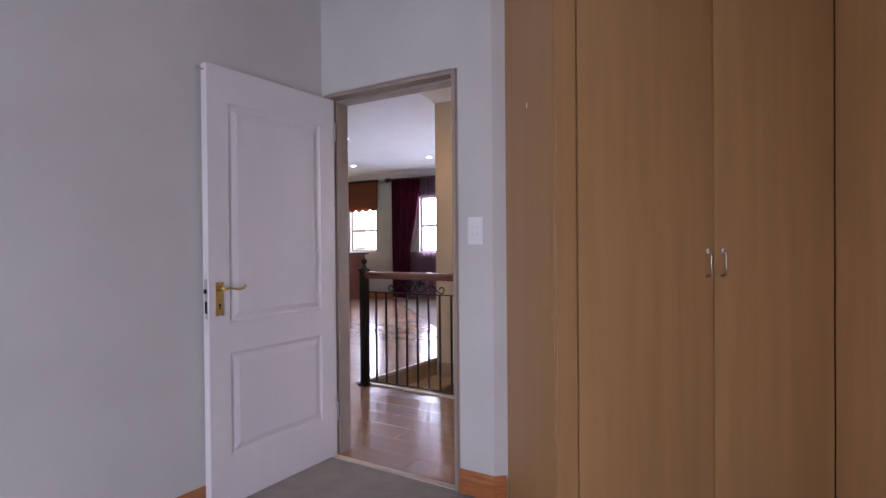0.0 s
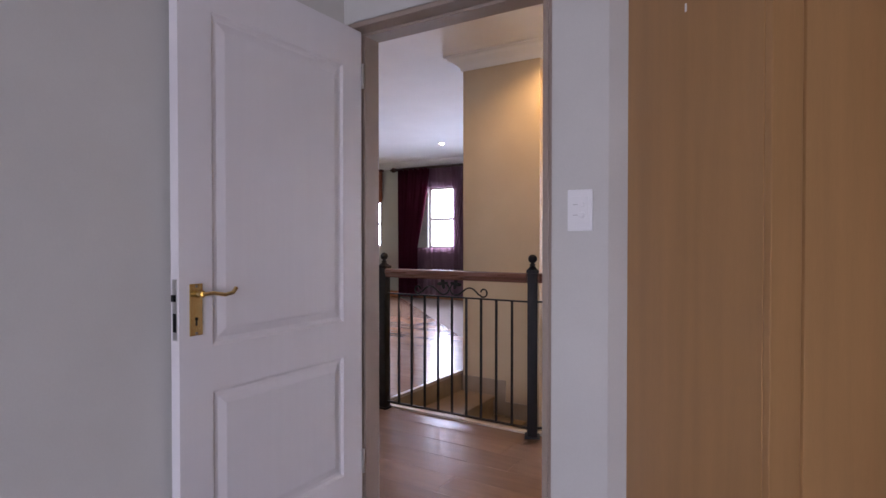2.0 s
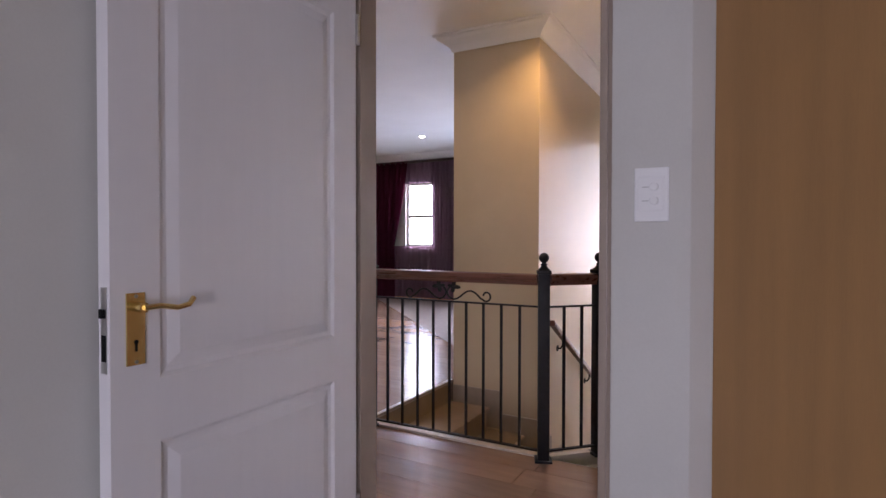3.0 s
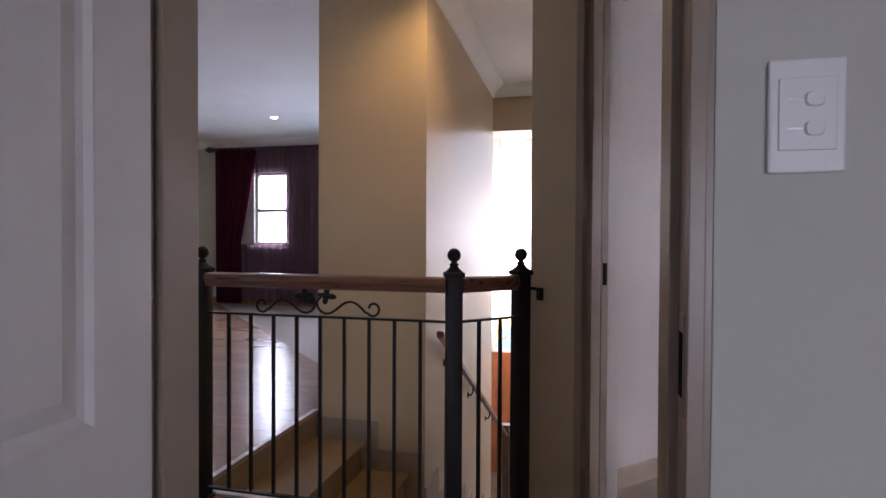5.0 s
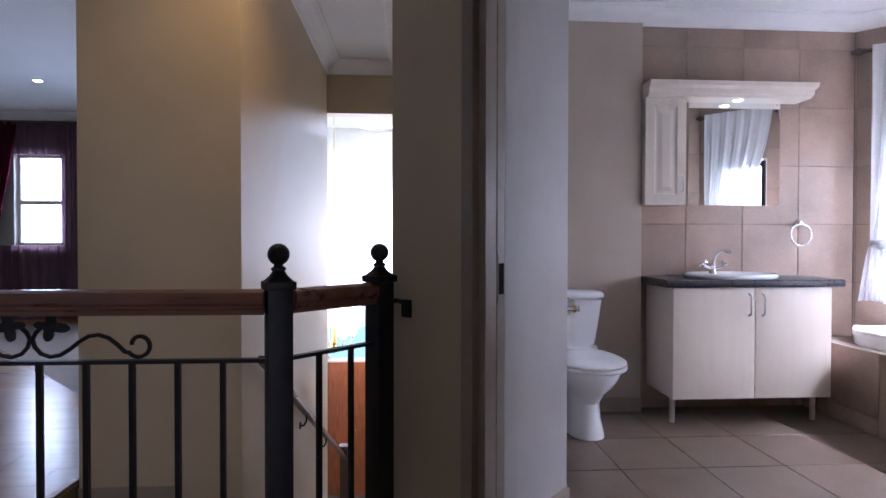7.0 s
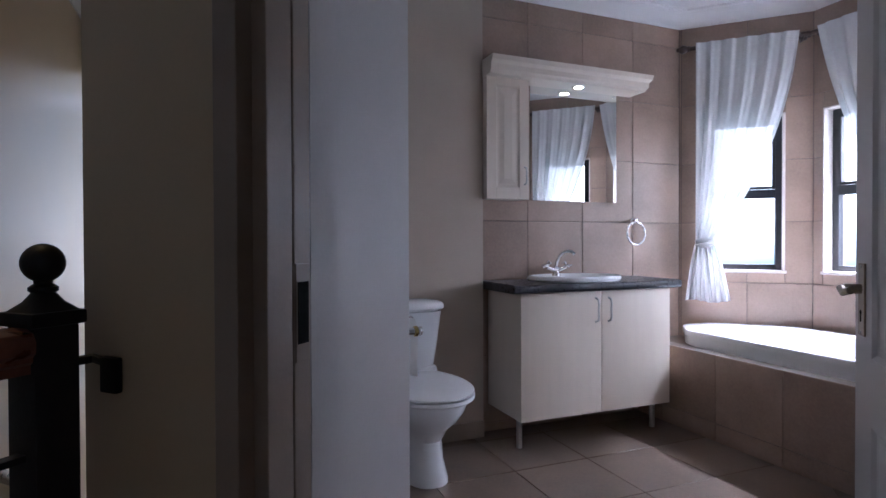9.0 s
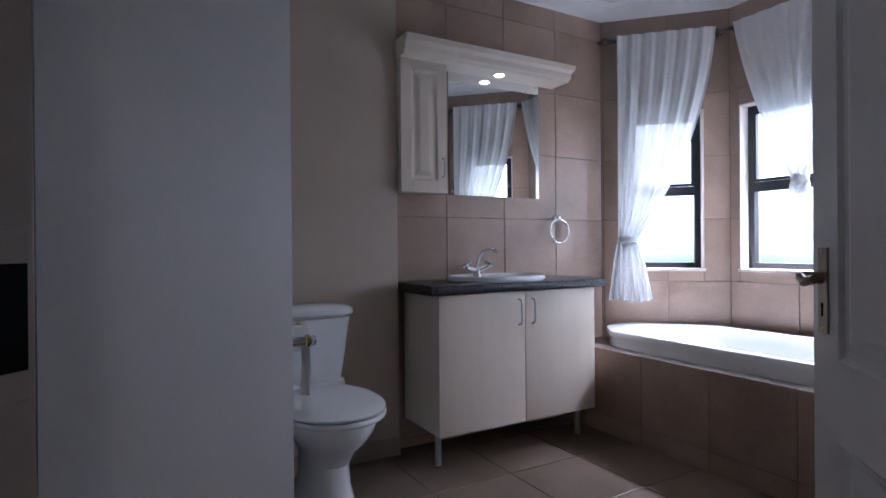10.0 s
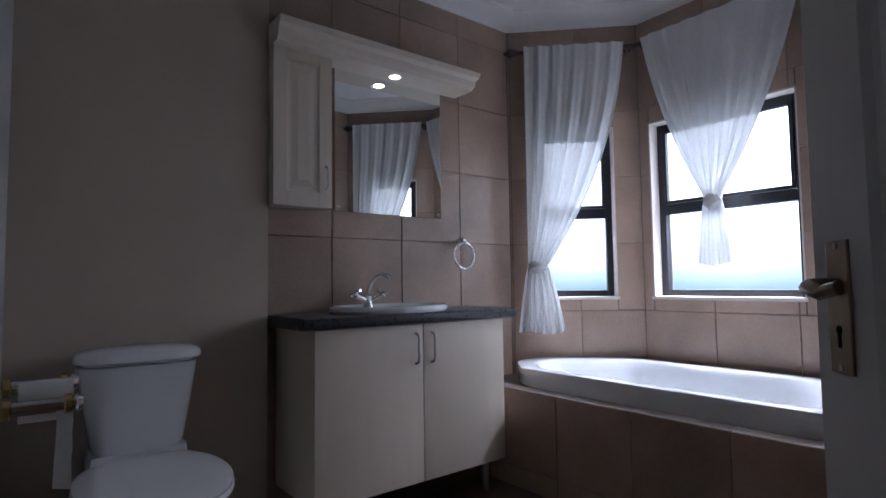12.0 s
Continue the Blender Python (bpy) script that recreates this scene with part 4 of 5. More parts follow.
# ---------------------------------------------------------------- curtains
def curtain_mesh(m, edges, z_top, z_bot, folds, amp, off, nu=90, nv=44, seed=0.0, hem=0.0):
    """A hanging cloth in a wall's axes; edges(v) gives both side edges for v from 0 (top) to 1 (bottom)."""
    bm = bm_new()
    grid = []
    for i in range(nv + 1):
        v = i / nv
        l, r, a = edges(v)
        z = z_top + (z_bot - z_top) * v
        row = []
        for j in range(nu + 1):
            u = j / nu
            w = math.sin(2 * math.pi * folds * (u + 0.03 * math.sin(5 * u + seed)) + seed) + 0.35 * math.sin(2 * math.pi * folds * 2.3 * u + 2 * v + seed * 2)
            t = -off - amp * a * w
            row.append(bm.verts.new((l + (r - l) * u, t, z + hem * math.sin(7 * u + seed) * v * v)))
        grid.append(row)
    for i in range(nv):
        for j in range(nu):
            bm.faces.new((grid[i][j], grid[i][j + 1], grid[i + 1][j + 1], grid[i + 1][j]))
    bm.transform(m)
    return bm


def ease(a, b, t):
    t = max(0.0, min(1.0, t))
    return a + (b - a) * (t * t * (3 - 2 * t))


def tied(straight, far, tie_s, foot_s):
    """Side edges of a curtain held back by a tie: one edge falls straight, the other sweeps to the tie."""
    vt = 0.775

    def f(v):
        if v < vt:
            k = v / vt
            r = far + (tie_s[1] - far) * (0.25 * k + 0.75 * k ** 2.2)
            l = straight + (tie_s[0] - straight) * k ** 4
            return l, r, 0.4 + 1.0 * k
        k = (v - vt) / (1 - vt)
        return tie_s[0] + (foot_s[0] - tie_s[0]) * k ** 0.7, tie_s[1] + (foot_s[1] - tie_s[1]) * k ** 0.7, 1.3
    return f


def knotted(l0, r0, knot, width, tail):
    vt = 0.74

    def f(v):
        if v < vt:
            k = v / vt
            e = 0.55 * k + 0.45 * k ** 2.2
            return l0 + (knot - width - l0) * e, r0 + (knot + width - r0) * e, 0.45 + 1.2 * k
        k = (v - vt) / (1 - vt)
        return knot - width - (tail - width) * k ** 0.6, knot + width + (tail - width) * k ** 0.6, 1.1
    return f


def curtain_rod(m, s0, s1, z, off, fin0, fin1, label, r=0.014):
    e = thing("curtain_rod", m @ pose((s0 + s1) / 2, -off, z), label, "curtain rod")
    h = (s1 - s0) / 2
    rx = Matrix.Rotation(math.pi / 2, 4, "Y")
    part("pole", cyl(bm_new(), 0, 0, -h, h, r, n=14, m=rx), M["rod"], e)
    for sgn, on in ((-1, fin0), (1, fin1)):
        if on:
            prof = [(0.016, 0), (0.022, 0.006), (0.016, 0.014), (0.026, 0.03), (0.028, 0.045), (0.018, 0.062), (0.012, 0.068), (0.014, 0.075), (0.003, 0.082)]
            part("finial", lathe(bm_new(), [(a * r / 0.014, c * r / 0.014) for a, c in prof], 16, Matrix.Translation((sgn * h, 0, 0)) @ Matrix.Rotation(sgn * math.pi / 2, 4, "Y")), M["rod"], e)
        part("bracket", tube(bm_new(), [(sgn * (h - 0.05), off, -0.02), (sgn * (h - 0.05), off * 0.4, -0.025), (sgn * (h - 0.05), 0, -0.012)], 0.009), M["rod"], e)
    return e


curtain_rod(m1, 0.02, 0.70, 2.36, 0.065, False, True, "dark wooden curtain rod in the bay")
curtain_rod(m2, 0.02, 0.90, 2.36, 0.065, True, True, "dark wooden curtain rod in the bay")
curtain_rod(m3, 0.06, 0.74, 2.36, 0.065, True, False, "dark wooden curtain rod in the bay")


def sheer(m, f, zt, zb, folds, amp, label, tie=None, seed=0.0):
    c = thing("sheer_curtain", Matrix.Identity(4), label, "curtain", "white sheer bathroom curtains")
    part("cloth", curtain_mesh(m, f, zt, zb, folds, amp, 0.088, seed=seed, hem=0.008), M["sheer"], c)
    if tie:
        s, z, r, off = tie
        bm = bm_new()
        b = bm_new()
        bmesh.ops.create_uvsphere(b, u_segments=18, v_segments=12, radius=1)
        for v in b.verts:
            v.co *= 1 + 0.12 * math.sin(5 * v.co.x + 7 * v.co.z)
        join(bm, b, m @ Matrix.Translation((s, -off, z)) @ Matrix.Diagonal((r[0], r[1], r[2], 1)))
        part("tie", bm, M["sheer"], c, "knotted cloth tie")
    return c


sheer(m1, tied(0.665, 0.09, (0.665, 0.555), (0.725, 0.46)), 2.385, 0.71, 6, 0.017, "white sheer curtain tied back beside the window", (0.61, 1.085, (0.060, 0.045, 0.034), 0.09), 0.4)
sheer(m3, tied(0.07, 0.675, (0.10, 0.21), (0.045, 0.30)), 2.385, 0.70, 6, 0.017, "white sheer curtain tied back beside the window", (0.155, 1.085, (0.060, 0.045, 0.034), 0.09), 1.4)
sheer(m2, knotted(0.02, 0.84, 0.468, 0.04, 0.085), 2.385, 1.075, 8, 0.012, "white sheer curtain gathered into a hanging knot", (0.468, 1.395, (0.042, 0.04, 0.042), 0.09), 0.9)

# living room curtains, in the far wall's axes (along is towards the west)
S = lambda x: -3.16 - x
curtain_rod(mf, S(-5.3), S(-7.66), 2.67, 0.09, True, True, "dark wooden curtain rod over the living room window", 0.027)
dr = thing("drape", Matrix.Identity(4), "heavy burgundy drape pulled to one side of the window", "curtain")
part("cloth", curtain_mesh(mf, lambda v: (S(-6.80) + 0.30 * min(1, v / 0.62) ** 1.3, S(-7.6), 1.0), 2.66, 0.03, 7, 0.035, 0.11, seed=0.7), M["drape"], dr)
part("heading", curtain_mesh(mf, lambda v: (S(-6.80), S(-7.6), 1.0), 2.664, 2.585, 7, 0.035, 0.116, nv=4, seed=0.7), M["drape"], dr, "gathered heading of the drape")
pu = thing("sheer_curtain", Matrix.Identity(4), "dark purple sheer curtain drawn half across the window", "curtain")
part("cloth", curtain_mesh(mf, lambda v: (S(-5.4), S(-6.28), 1.0), 2.66, 0.05, 12, 0.02, 0.08, seed=2.0), M["purple"], pu)
pv = thing("pelmet_sheer", Matrix.Identity(4), "purple sheer hanging over the top and foot of the window", "curtain")
part("cloth", curtain_mesh(mf, lambda v: (S(-6.2), S(-7.0), 1.0), 2.66, 2.25, 9, 0.015, 0.06, seed=1.0), M["purple"], pv)
part("lower_cloth", curtain_mesh(mf, lambda v: (S(-6.2), S(-7.2), 1.0), 1.04, 0.05, 9, 0.015, 0.06, seed=1.3), M["purple"], pv)

bl = thing("roman_blind", mf @ pose(S(-8.6), -0.07, 2.04), "rust coloured blind with a scalloped fringe over the window", "blind")
bm = bm_new()
for k, (a, c) in enumerate(((0.0, 0.13), (0.11, 0.25), (0.23, 0.37), (0.35, 0.60))):
    box(bm, -0.54, -0.012 - 0.012 * (k == 3), a + 0.04, 0.54, 0.02, c + 0.04, 0.008)
part("cloth", bm, M["blind"], bl)
bm = bm_new()
for k in range(5):
    poly = [(-0.54 + 0.216 * k + 0.216 * j / 8, -0.065 * math.sin(math.pi * j / 8)) for j in range(9)] + [(-0.54 + 0.216 * (k + 1), 0.05), (-0.54 + 0.216 * k, 0.05)]
    prism(bm, poly, -0.012, 0.0, Matrix.Rotation(math.pi / 2, 4, "X"))
part("scalloped_edge", bm, M["blind"], bl, "scalloped rust fringe", smooth=False)
part("head_rail", box(bm_new(), -0.56, -0.05, 0.62, 0.56, 0.04, 0.67, 0.008), M["fringe"], bl, "dark head rail")

# home bar below the blind
bar = thing("bar_counter", pose(-8.9, 9.3, 0), "dark mahogany panelled bar counter under the window", "bar")
part("body", box(bm_new(), -0.75, -0.2, 0.0, 0.75, 0.3, 1.0, 0.01), M["bar"], bar, smooth=False)
part("top", box(bm_new(), -0.82, -0.3, 1.0, 0.82, 0.35, 1.045, 0.01), M["rod"], bar, "dark polished top", smooth=False)
for k in range(3):
    bm = bm_new()
    raised_panel(bm, -0.72 + 0.49 * k, -0.27 + 0.49 * k, 0.1, 0.92, -0.203, -1)
    part("panel", bm, M["redwood"], bar, smooth=False)


def stool(x, y, rz):
    e = thing("bar_stool", pose(x, y, 0, 0, 0, rz), "red-brown wooden bar stool with a slatted back", "stool", "bar stools")
    part("seat", box(bm_new(), -0.18, -0.18, 0.70, 0.18, 0.18, 0.735, 0.012), M["bar"], e)
    for sx in (-0.16, 0.16):
        for sy in (-0.16, 0.16):
            part("leg", box(bm_new(), sx - 0.017, sy - 0.017, 0.0, sx + 0.017, sy + 0.017, 0.70 if sy > 0 else 1.02, 0.004), M["bar"], e, smooth=False)
    for zz in (0.3,):
        part("stretcher", box(bm_new(), -0.15, -0.172, zz, 0.15, -0.15, zz + 0.025, 0.004), M["bar"], e, smooth=False)
        part("stretcher", box(bm_new(), -0.15, 0.15, zz, 0.15, 0.172, zz + 0.025, 0.004), M["bar"], e, smooth=False)
    part("backrest", box(bm_new(), -0.16, -0.175, 0.94, 0.16, -0.148, 1.02, 0.006), M["bar"], e, smooth=False)
    return e


st = stool(-8.35, 8.75, 8)
copy_thing(st, pose(-8.95, 8.72, 0, 0, 0, -6))
pl = thing("pendant_lamp", pose(-8.75, 9.35, 1.5), "small yellow glass pendant lamp over the bar", "lamp")
part("shade", lathe(bm_new(), [(0.11, 0.0), (0.115, 0.01), (0.08, 0.09), (0.03, 0.15), (0.02, 0.17)], 20), M["shade"], pl, "yellow glass shade")
part("cord", cyl(bm_new(), 0, 0, 0.17, CEIL - 1.5, 0.006, n=8), M["iron"], pl)

# ---------------------------------------------------------------- entrance below
ed = thing("entrance_door", pose(-2.3, 10.69, -2.75), "orange-brown panelled wooden entrance door", "door")
part("leaf", box(bm_new(), -0.62, -0.05, 0.0, 0.62, 0.0, 2.02, 0.004), M["redwood"], ed, smooth=False)
for xx in (-0.58, 0.03):
    for a, c in ((0.1, 0.62), (0.72, 1.24), (1.34, 1.92)):
        bm = bm_new()
        raised_panel(bm, xx, xx + 0.55, a, c, -0.052, -1)
        part("panel", bm, M["redwood"], ed, smooth=False)
bm = bm_new()
lever(bm, -1, -0.04, 1.0, -0.05, -1)
part("handle", bm, M["brass"], ed, "brass handle")
ch = thing("chandelier", pose(-2.60, 9.4, -0.12), "brass chandelier with yellow glass shades", "chandelier")
part("stem", lathe(bm_new(), [(0.01, -0.22), (0.03, -0.2), (0.015, -0.15), (0.045, -0.08), (0.02, 0.0), (0.03, 0.06), (0.012, 0.12), (0.008, 0.2)], 16), M["brass"], ch)
part("rod", cyl(bm_new(), 0, 0, 0.2, 3.4, 0.006, n=8), M["brass"], ch)
for k in range(5):
    a = 2 * math.pi * k / 5 + 0.3
    c, s = math.cos(a), math.sin(a)
    arm = part("arm", tube(bm_new(), [(0.02 * c, 0.02 * s, -0.1), (0.1 * c, 0.1 * s, -0.17), (0.2 * c, 0.2 * s, -0.13), (0.24 * c, 0.24 * s, -0.04), (0.24 * c, 0.24 * s, 0.0)], 0.008), M["brass"], ch)
    part("glass_shade", lathe(bm_new(), [(0.03, 0.0), (0.05, 0.03), (0.065, 0.09), (0.085, 0.12)], 16, Matrix.Translation((0.24 * c, 0.24 * s, 0))), M["shade"], arm, "yellow glass shade")

vl = thing("lace_valance", Matrix.Identity(4), "short white lace valance across the entrance fanlight", "curtain")
part("cloth", curtain_mesh(me_, lambda v: (0.1, 1.42, 1.0 + 0.6 * v), 0.14, -0.20, 15, 0.014, 0.06, seed=0.3, hem=0.012), M["sheer"], vl)
part("rod", cyl(bm_new(), 0, 0, 0.06, 1.46, 0.010, n=10, m=me_ @ Matrix.Translation((0, -0.06, 0.13)) @ Matrix.Rotation(math.pi / 2, 4, "Y")), M["rod"], vl, "dark rod")

# ---------------------------------------------------------------- bathroom things
# vanity
VX0, VX1, VF, VB = -0.085, 0.898, 5.402, 5.783
van = thing("vanity_cabinet", pose((VX0 + VX1) / 2, 5.6, 0), "cream two-door vanity cabinet on slim steel legs", "cabinet")
vi = Matrix.Translation((-(VX0 + VX1) / 2, -5.6, 0))


def vpart(name, bm, material, parent=van, label="", smooth=False):
    bm.transform(vi)
    return part(name, bm, material, parent, label, smooth)


vpart("body", box(bm_new(), VX0 + 0.002, VF + 0.02, 0.165, VX1 - 0.002, VB, 0.832, 0.002), M["cabinet"])
vm = 0.419
for x0, x1, hx in ((VX0, vm - 0.002, vm - 0.040), (vm + 0.002, VX1, vm + 0.044)):
    d = vpart("door", box(bm_new(), x0, VF, 0.165, x1, VF + 0.018, 0.829, 0.003), M["cabinet"], smooth=True)
    vpart("handle", arch_handle(bm_new(), 0.13, -0.028, 0.0056, Matrix.Translation((hx, VF, 0.662))), M["steel"], d, "arched steel handle", True)
for x in (VX0 + 0.045, VX1 - 0.04):
    for y in (VF + 0.10,):
        vpart("leg", cyl(bm_new(), x, y, 0.0, 0.165, 0.016, n=14), M["steel"], label="slim steel leg", smooth=True)
wt = thing("worktop", pose(0.4, 5.58, 0.832), "charcoal worktop with a rounded edge on the vanity", "worktop")
bm = bm_new()
prof = [(5.785, 0.0), (5.392, 0.0), (5.380, 0.004), (5.375, 0.012), (5.375, 0.034), (5.380, 0.042), (5.392, 0.046), (5.785, 0.046)]
rings = [[bm.verts.new((x - 0.4, y - 5.58, z)) for y, z in prof] for x in (-0.135, 0.962)]
for k in range(len(prof)):
    j = (k + 1) % len(prof)
    bm.faces.new((rings[0][k], rings[0][j], rings[1][j], rings[1][k]))
bm.faces.new(rings[0]), bm.faces.new(rings[1])
part("slab", bm, M["worktop"], wt)
basin = thing("wash_basin", pose(0.365, 5.575, 0.878), "white oval ceramic basin set into the worktop", "basin")
prof = [(0.97, 0.0), (1.0, 0.010), (0.995, 0.022), (0.97, 0.029), (0.93, 0.030), (0.89, 0.022), (0.84, 0.004), (0.70, 0.001)]
part("bowl", loft(bm_new(), [(z, 0, 0, 0.285 * r, 0.19 * r, 2.2) for r, z in prof], 48), M["ceramic"], basin)
tap = thing("basin_tap", pose(0.33, 5.712, 0.895), "chrome pillar mixer tap with cross handles and swan spout", "tap")
part("base", lathe(bm_new(), [(0.026, 0.0), (0.026, 0.006), (0.02, 0.014), (0.017, 0.04), (0.02, 0.05), (0.012, 0.06)], 20), M["chrome"], tap)
sp = [(0, 0, 0.05), (0.003, -0.006, 0.085), (0.01, -0.02, 0.118), (0.022, -0.042, 0.142), (0.036, -0.066, 0.150), (0.05, -0.09, 0.144), (0.056, -0.102, 0.130)]
part("spout", tube(bm_new(), sp, 0.0105, 12), M["chrome"], tap)
for sgn in (-1, 1):
    bm = tube(bm_new(), [(0, 0, 0.03), (sgn * 0.04, -0.004, 0.044), (sgn * 0.066, -0.006, 0.054)], 0.011, 12)
    h = part("valve", bm, M["chrome"], tap)
    bm = bm_new()
    lathe(bm, [(0.003, -0.004), (0.011, 0.0), (0.011, 0.012), (0.004, 0.018)], 12, Matrix.Translation((sgn * 0.064, -0.006, 0.06)) @ Matrix.Rotation(sgn * radians(35), 4, "Y"))
    for a in range(4):
        ang = a * math.pi / 2 + 0.4
        q = Matrix.Translation((sgn * 0.068, -0.006, 0.066)) @ Matrix.Rotation(sgn * radians(35), 4, "Y")
        tube(bm, [(0, 0, 0.004), (0.024 * math.cos(ang), 0.024 * math.sin(ang), 0.006), (0.033 * math.cos(ang), 0.033 * math.sin(ang), 0.006)], 0.0065, 8, q)
    part("cross_handle", bm, M["chrome"], h)

# mirror, side cabinet, lit pelmet
mirror = thing("mirror", pose(0.50, 5.783, 1.345), "frameless wall mirror under the lit pelmet", "mirror")
part("glass", box(bm_new(), -0.305, -0.003, 0.0, 0.325, 0.003, 0.715), M["mirror"], mirror, smooth=False)
for xx, zz in ((-0.285, 0.02), (0.305, 0.02), (0.305, 0.67)):
    part("screw_cap", lathe(bm_new(), [(0.007, 0.0), (0.006, 0.003), (0.001, 0.005)], 12, Matrix.Translation((xx, -0.003, zz)) @ Matrix.Rotation(math.pi / 2, 4, "X")), M["chrome"], mirror)
cab = thing("wall_cabinet", pose(-0.01, 5.74, 1.34), "narrow cream wall cabinet with a moulded door", "cabinet")
part("body", box(bm_new(), -0.125, -0.03, 0.0, 0.143, 0.045, 0.70, 0.002), M["cabinet"], cab, smooth=False)
bm = bm_new()
x0, x1 = -0.125, 0.145
box(bm, x0, -0.05, 0.0, x0 + 0.06, -0.032, 0.70, 0.002), box(bm, x1 - 0.06, -0.05, 0.0, x1, -0.032, 0.70, 0.002)
box(bm, x0 + 0.06, -0.05, 0.0, x1 - 0.06, -0.032, 0.065, 0.002), box(bm, x0 + 0.06, -0.05, 0.635, x1 - 0.06, -0.032, 0.70, 0.002)
cd = part("door", bm, M["cabinet"], cab, smooth=False)
bm = bm_new()
raised_panel(bm, x0 + 0.06, x1 - 0.06, 0.065, 0.635, -0.05, -1)
part("panel", bm, M["cabinet"], cd, smooth=False)
part("handle", arch_handle(bm_new(), 0.10, -0.026, 0.0046, Matrix.Translation((x1 - 0.03, -0.05, 0.085))), M["steel"], cd, "arched steel handle")
pel = thing("lit_pelmet", pose(0.4, 5.78, 2.022), "cream moulded pelmet with a downlight above the mirror", "pelmet")
bm = bm_new()
prof = [(0.0, 0.0), (-0.145, 0.0), (-0.15, 0.012), (-0.158, 0.022), (-0.16, 0.05), (-0.175, 0.068), (-0.18, 0.095), (0.0, 0.095)]
XL, XR = -0.542, 0.53
lo = [bm.verts.new((XL, y, z)) for y, z in prof]
hi = [bm.verts.new((XR + (-y - 0.145 if y < -0.1 else (0.0 if z < 0.05 else 0.03)), y, z)) for y, z in prof]
for k in range(len(prof)):
    j = (k + 1) % len(prof)
    bm.faces.new((lo[k], lo[j], hi[j], hi[k]))
bm.faces.new(lo), bm.faces.new(hi)
part("moulding", bm, M["cabinet"], pel, smooth=False)
dl = part("lamp_ring", lathe(bm_new(), [(0.028, -0.002), (0.038, -0.004), (0.04, 0.0), (0.04, 0.002)], 24, Matrix.Translation((0.085, -0.075, 0.0))), M["chrome"], pel)
part("bulb", lathe(bm_new(), [(0.001, -0.006), (0.02, -0.005), (0.028, -0.002), (0.028, 0.002)], 20, Matrix.Translation((0.085, -0.075, 0.0))), M["lamp"], dl)
spot("pelmet_beam", 0.485, 5.705, 2.015, 0.6, (1, 0.85, 0.62), 120)

# towel ring
tr = thing("towel_ring", pose(0.958, 5.784, 1.228), "chrome towel ring on the tiled wall", "towel ring")
part("mount", lathe(bm_new(), [(0.022, 0.0), (0.022, 0.006), (0.012, 0.014), (0.010, 0.03), (0.014, 0.036), (0.002, 0.04)], 18, Matrix.Rotation(math.pi / 2, 4, "X")), M["chrome"], tr)
ring = [(0.072 * math.sin(2 * math.pi * k / 40), -0.032 + 0.004 * math.cos(2 * math.pi * k / 40), -0.078 + 0.072 * math.cos(2 * math.pi * k / 40)) for k in range(41)]
part("ring", tube(bm_new(), ring, 0.0075, 10), M["chrome"], tr)

# toilet
TX = -0.630
wc = thing("toilet", pose(TX, 5.45, 0), "white close-coupled ceramic toilet with its lid down", "toilet")
secs = [(0.0, 0, -0.02, 0.108, 0.215, 2.5), (0.02, 0, -0.02, 0.106, 0.213, 2.5), (0.10, 0, -0.015, 0.088, 0.19, 2.5), (0.19, 0, -0.01, 0.086, 0.19, 2.4), (0.25, 0, -0.03, 0.112, 0.22, 2.2),
        (0.30, 0, -0.070, 0.146, 0.25, 2.1), (0.345, 0, -0.085, 0.172, 0.268, 2.1), (0.385, 0, -0.090, 0.184, 0.276, 2.1), (0.398, 0, -0.090, 0.182, 0.274, 2.1)]
part("pan", loft(bm_new(), secs, 56), M["ceramic"], wc)
part("shelf", box(bm_new(), -0.15, 0.10, 0.30, 0.15, 0.275, 0.47, 0.03), M["ceramic"], wc)
part("seat_ring", loft(bm_new(), [(0.399, 0, -0.104, 0.207, 0.288, 2.15), (0.404, 0, -0.104, 0.212, 0.293, 2.15), (0.415, 0, -0.104, 0.212, 0.293, 2.15), (0.419, 0, -0.104, 0.209, 0.29, 2.15)], 56), M["seat"], wc)
part("lid", loft(bm_new(), [(0.421, 0, -0.102, 0.203, 0.284, 2.15), (0.426, 0, -0.102, 0.210, 0.291, 2.15), (0.434, 0, -0.102, 0.209, 0.290, 2.15), (0.441, 0, -0.101, 0.191, 0.272, 2.1), (0.446, 0, -0.100, 0.153, 0.23, 2.1), (0.449, 0, -0.100, 0.083, 0.13, 2.0)], 56), M["seat"], wc)
for sx in (-0.07, 0.07):
    part("hinge", cyl(bm_new(), 0, 0, -0.02, 0.02, 0.011, n=12, m=Matrix.Translation((sx, 0.19, 0.432)) @ Matrix.Rotation(math.pi / 2, 4, "Y")), M["seat"], wc)
cis = part("cistern", loft(bm_new(), [(0.460, 0, 0.185, 0.130, 0.080, 4), (0.475, 0, 0.185, 0.138, 0.086, 4), (0.60, 0, 0.183, 0.160, 0.092, 3.6), (0.745, 0, 0.18, 0.181, 0.098, 3.4), (0.747, 0, 0.18, 0.168, 0.086, 3.4), (0.757, 0, 0.18, 0.168, 0.086, 3.4)], 56), M["ceramic"], wc)
part("cistern_lid", loft(bm_new(), [(0.7575, 0, 0.168, 0.186, 0.108, 3.2), (0.762, 0, 0.168, 0.192, 0.113, 3.0), (0.778, 0, 0.168, 0.192, 0.113, 2.9), (0.790, 0, 0.168, 0.184, 0.105, 2.8), (0.799, 0, 0.168, 0.158, 0.086, 2.6), (0.805, 0, 0.168, 0.11, 0.056, 2.4), (0.807, 0, 0.168, 0.05, 0.026, 2.2)], 56), M["ceramic"], cis)
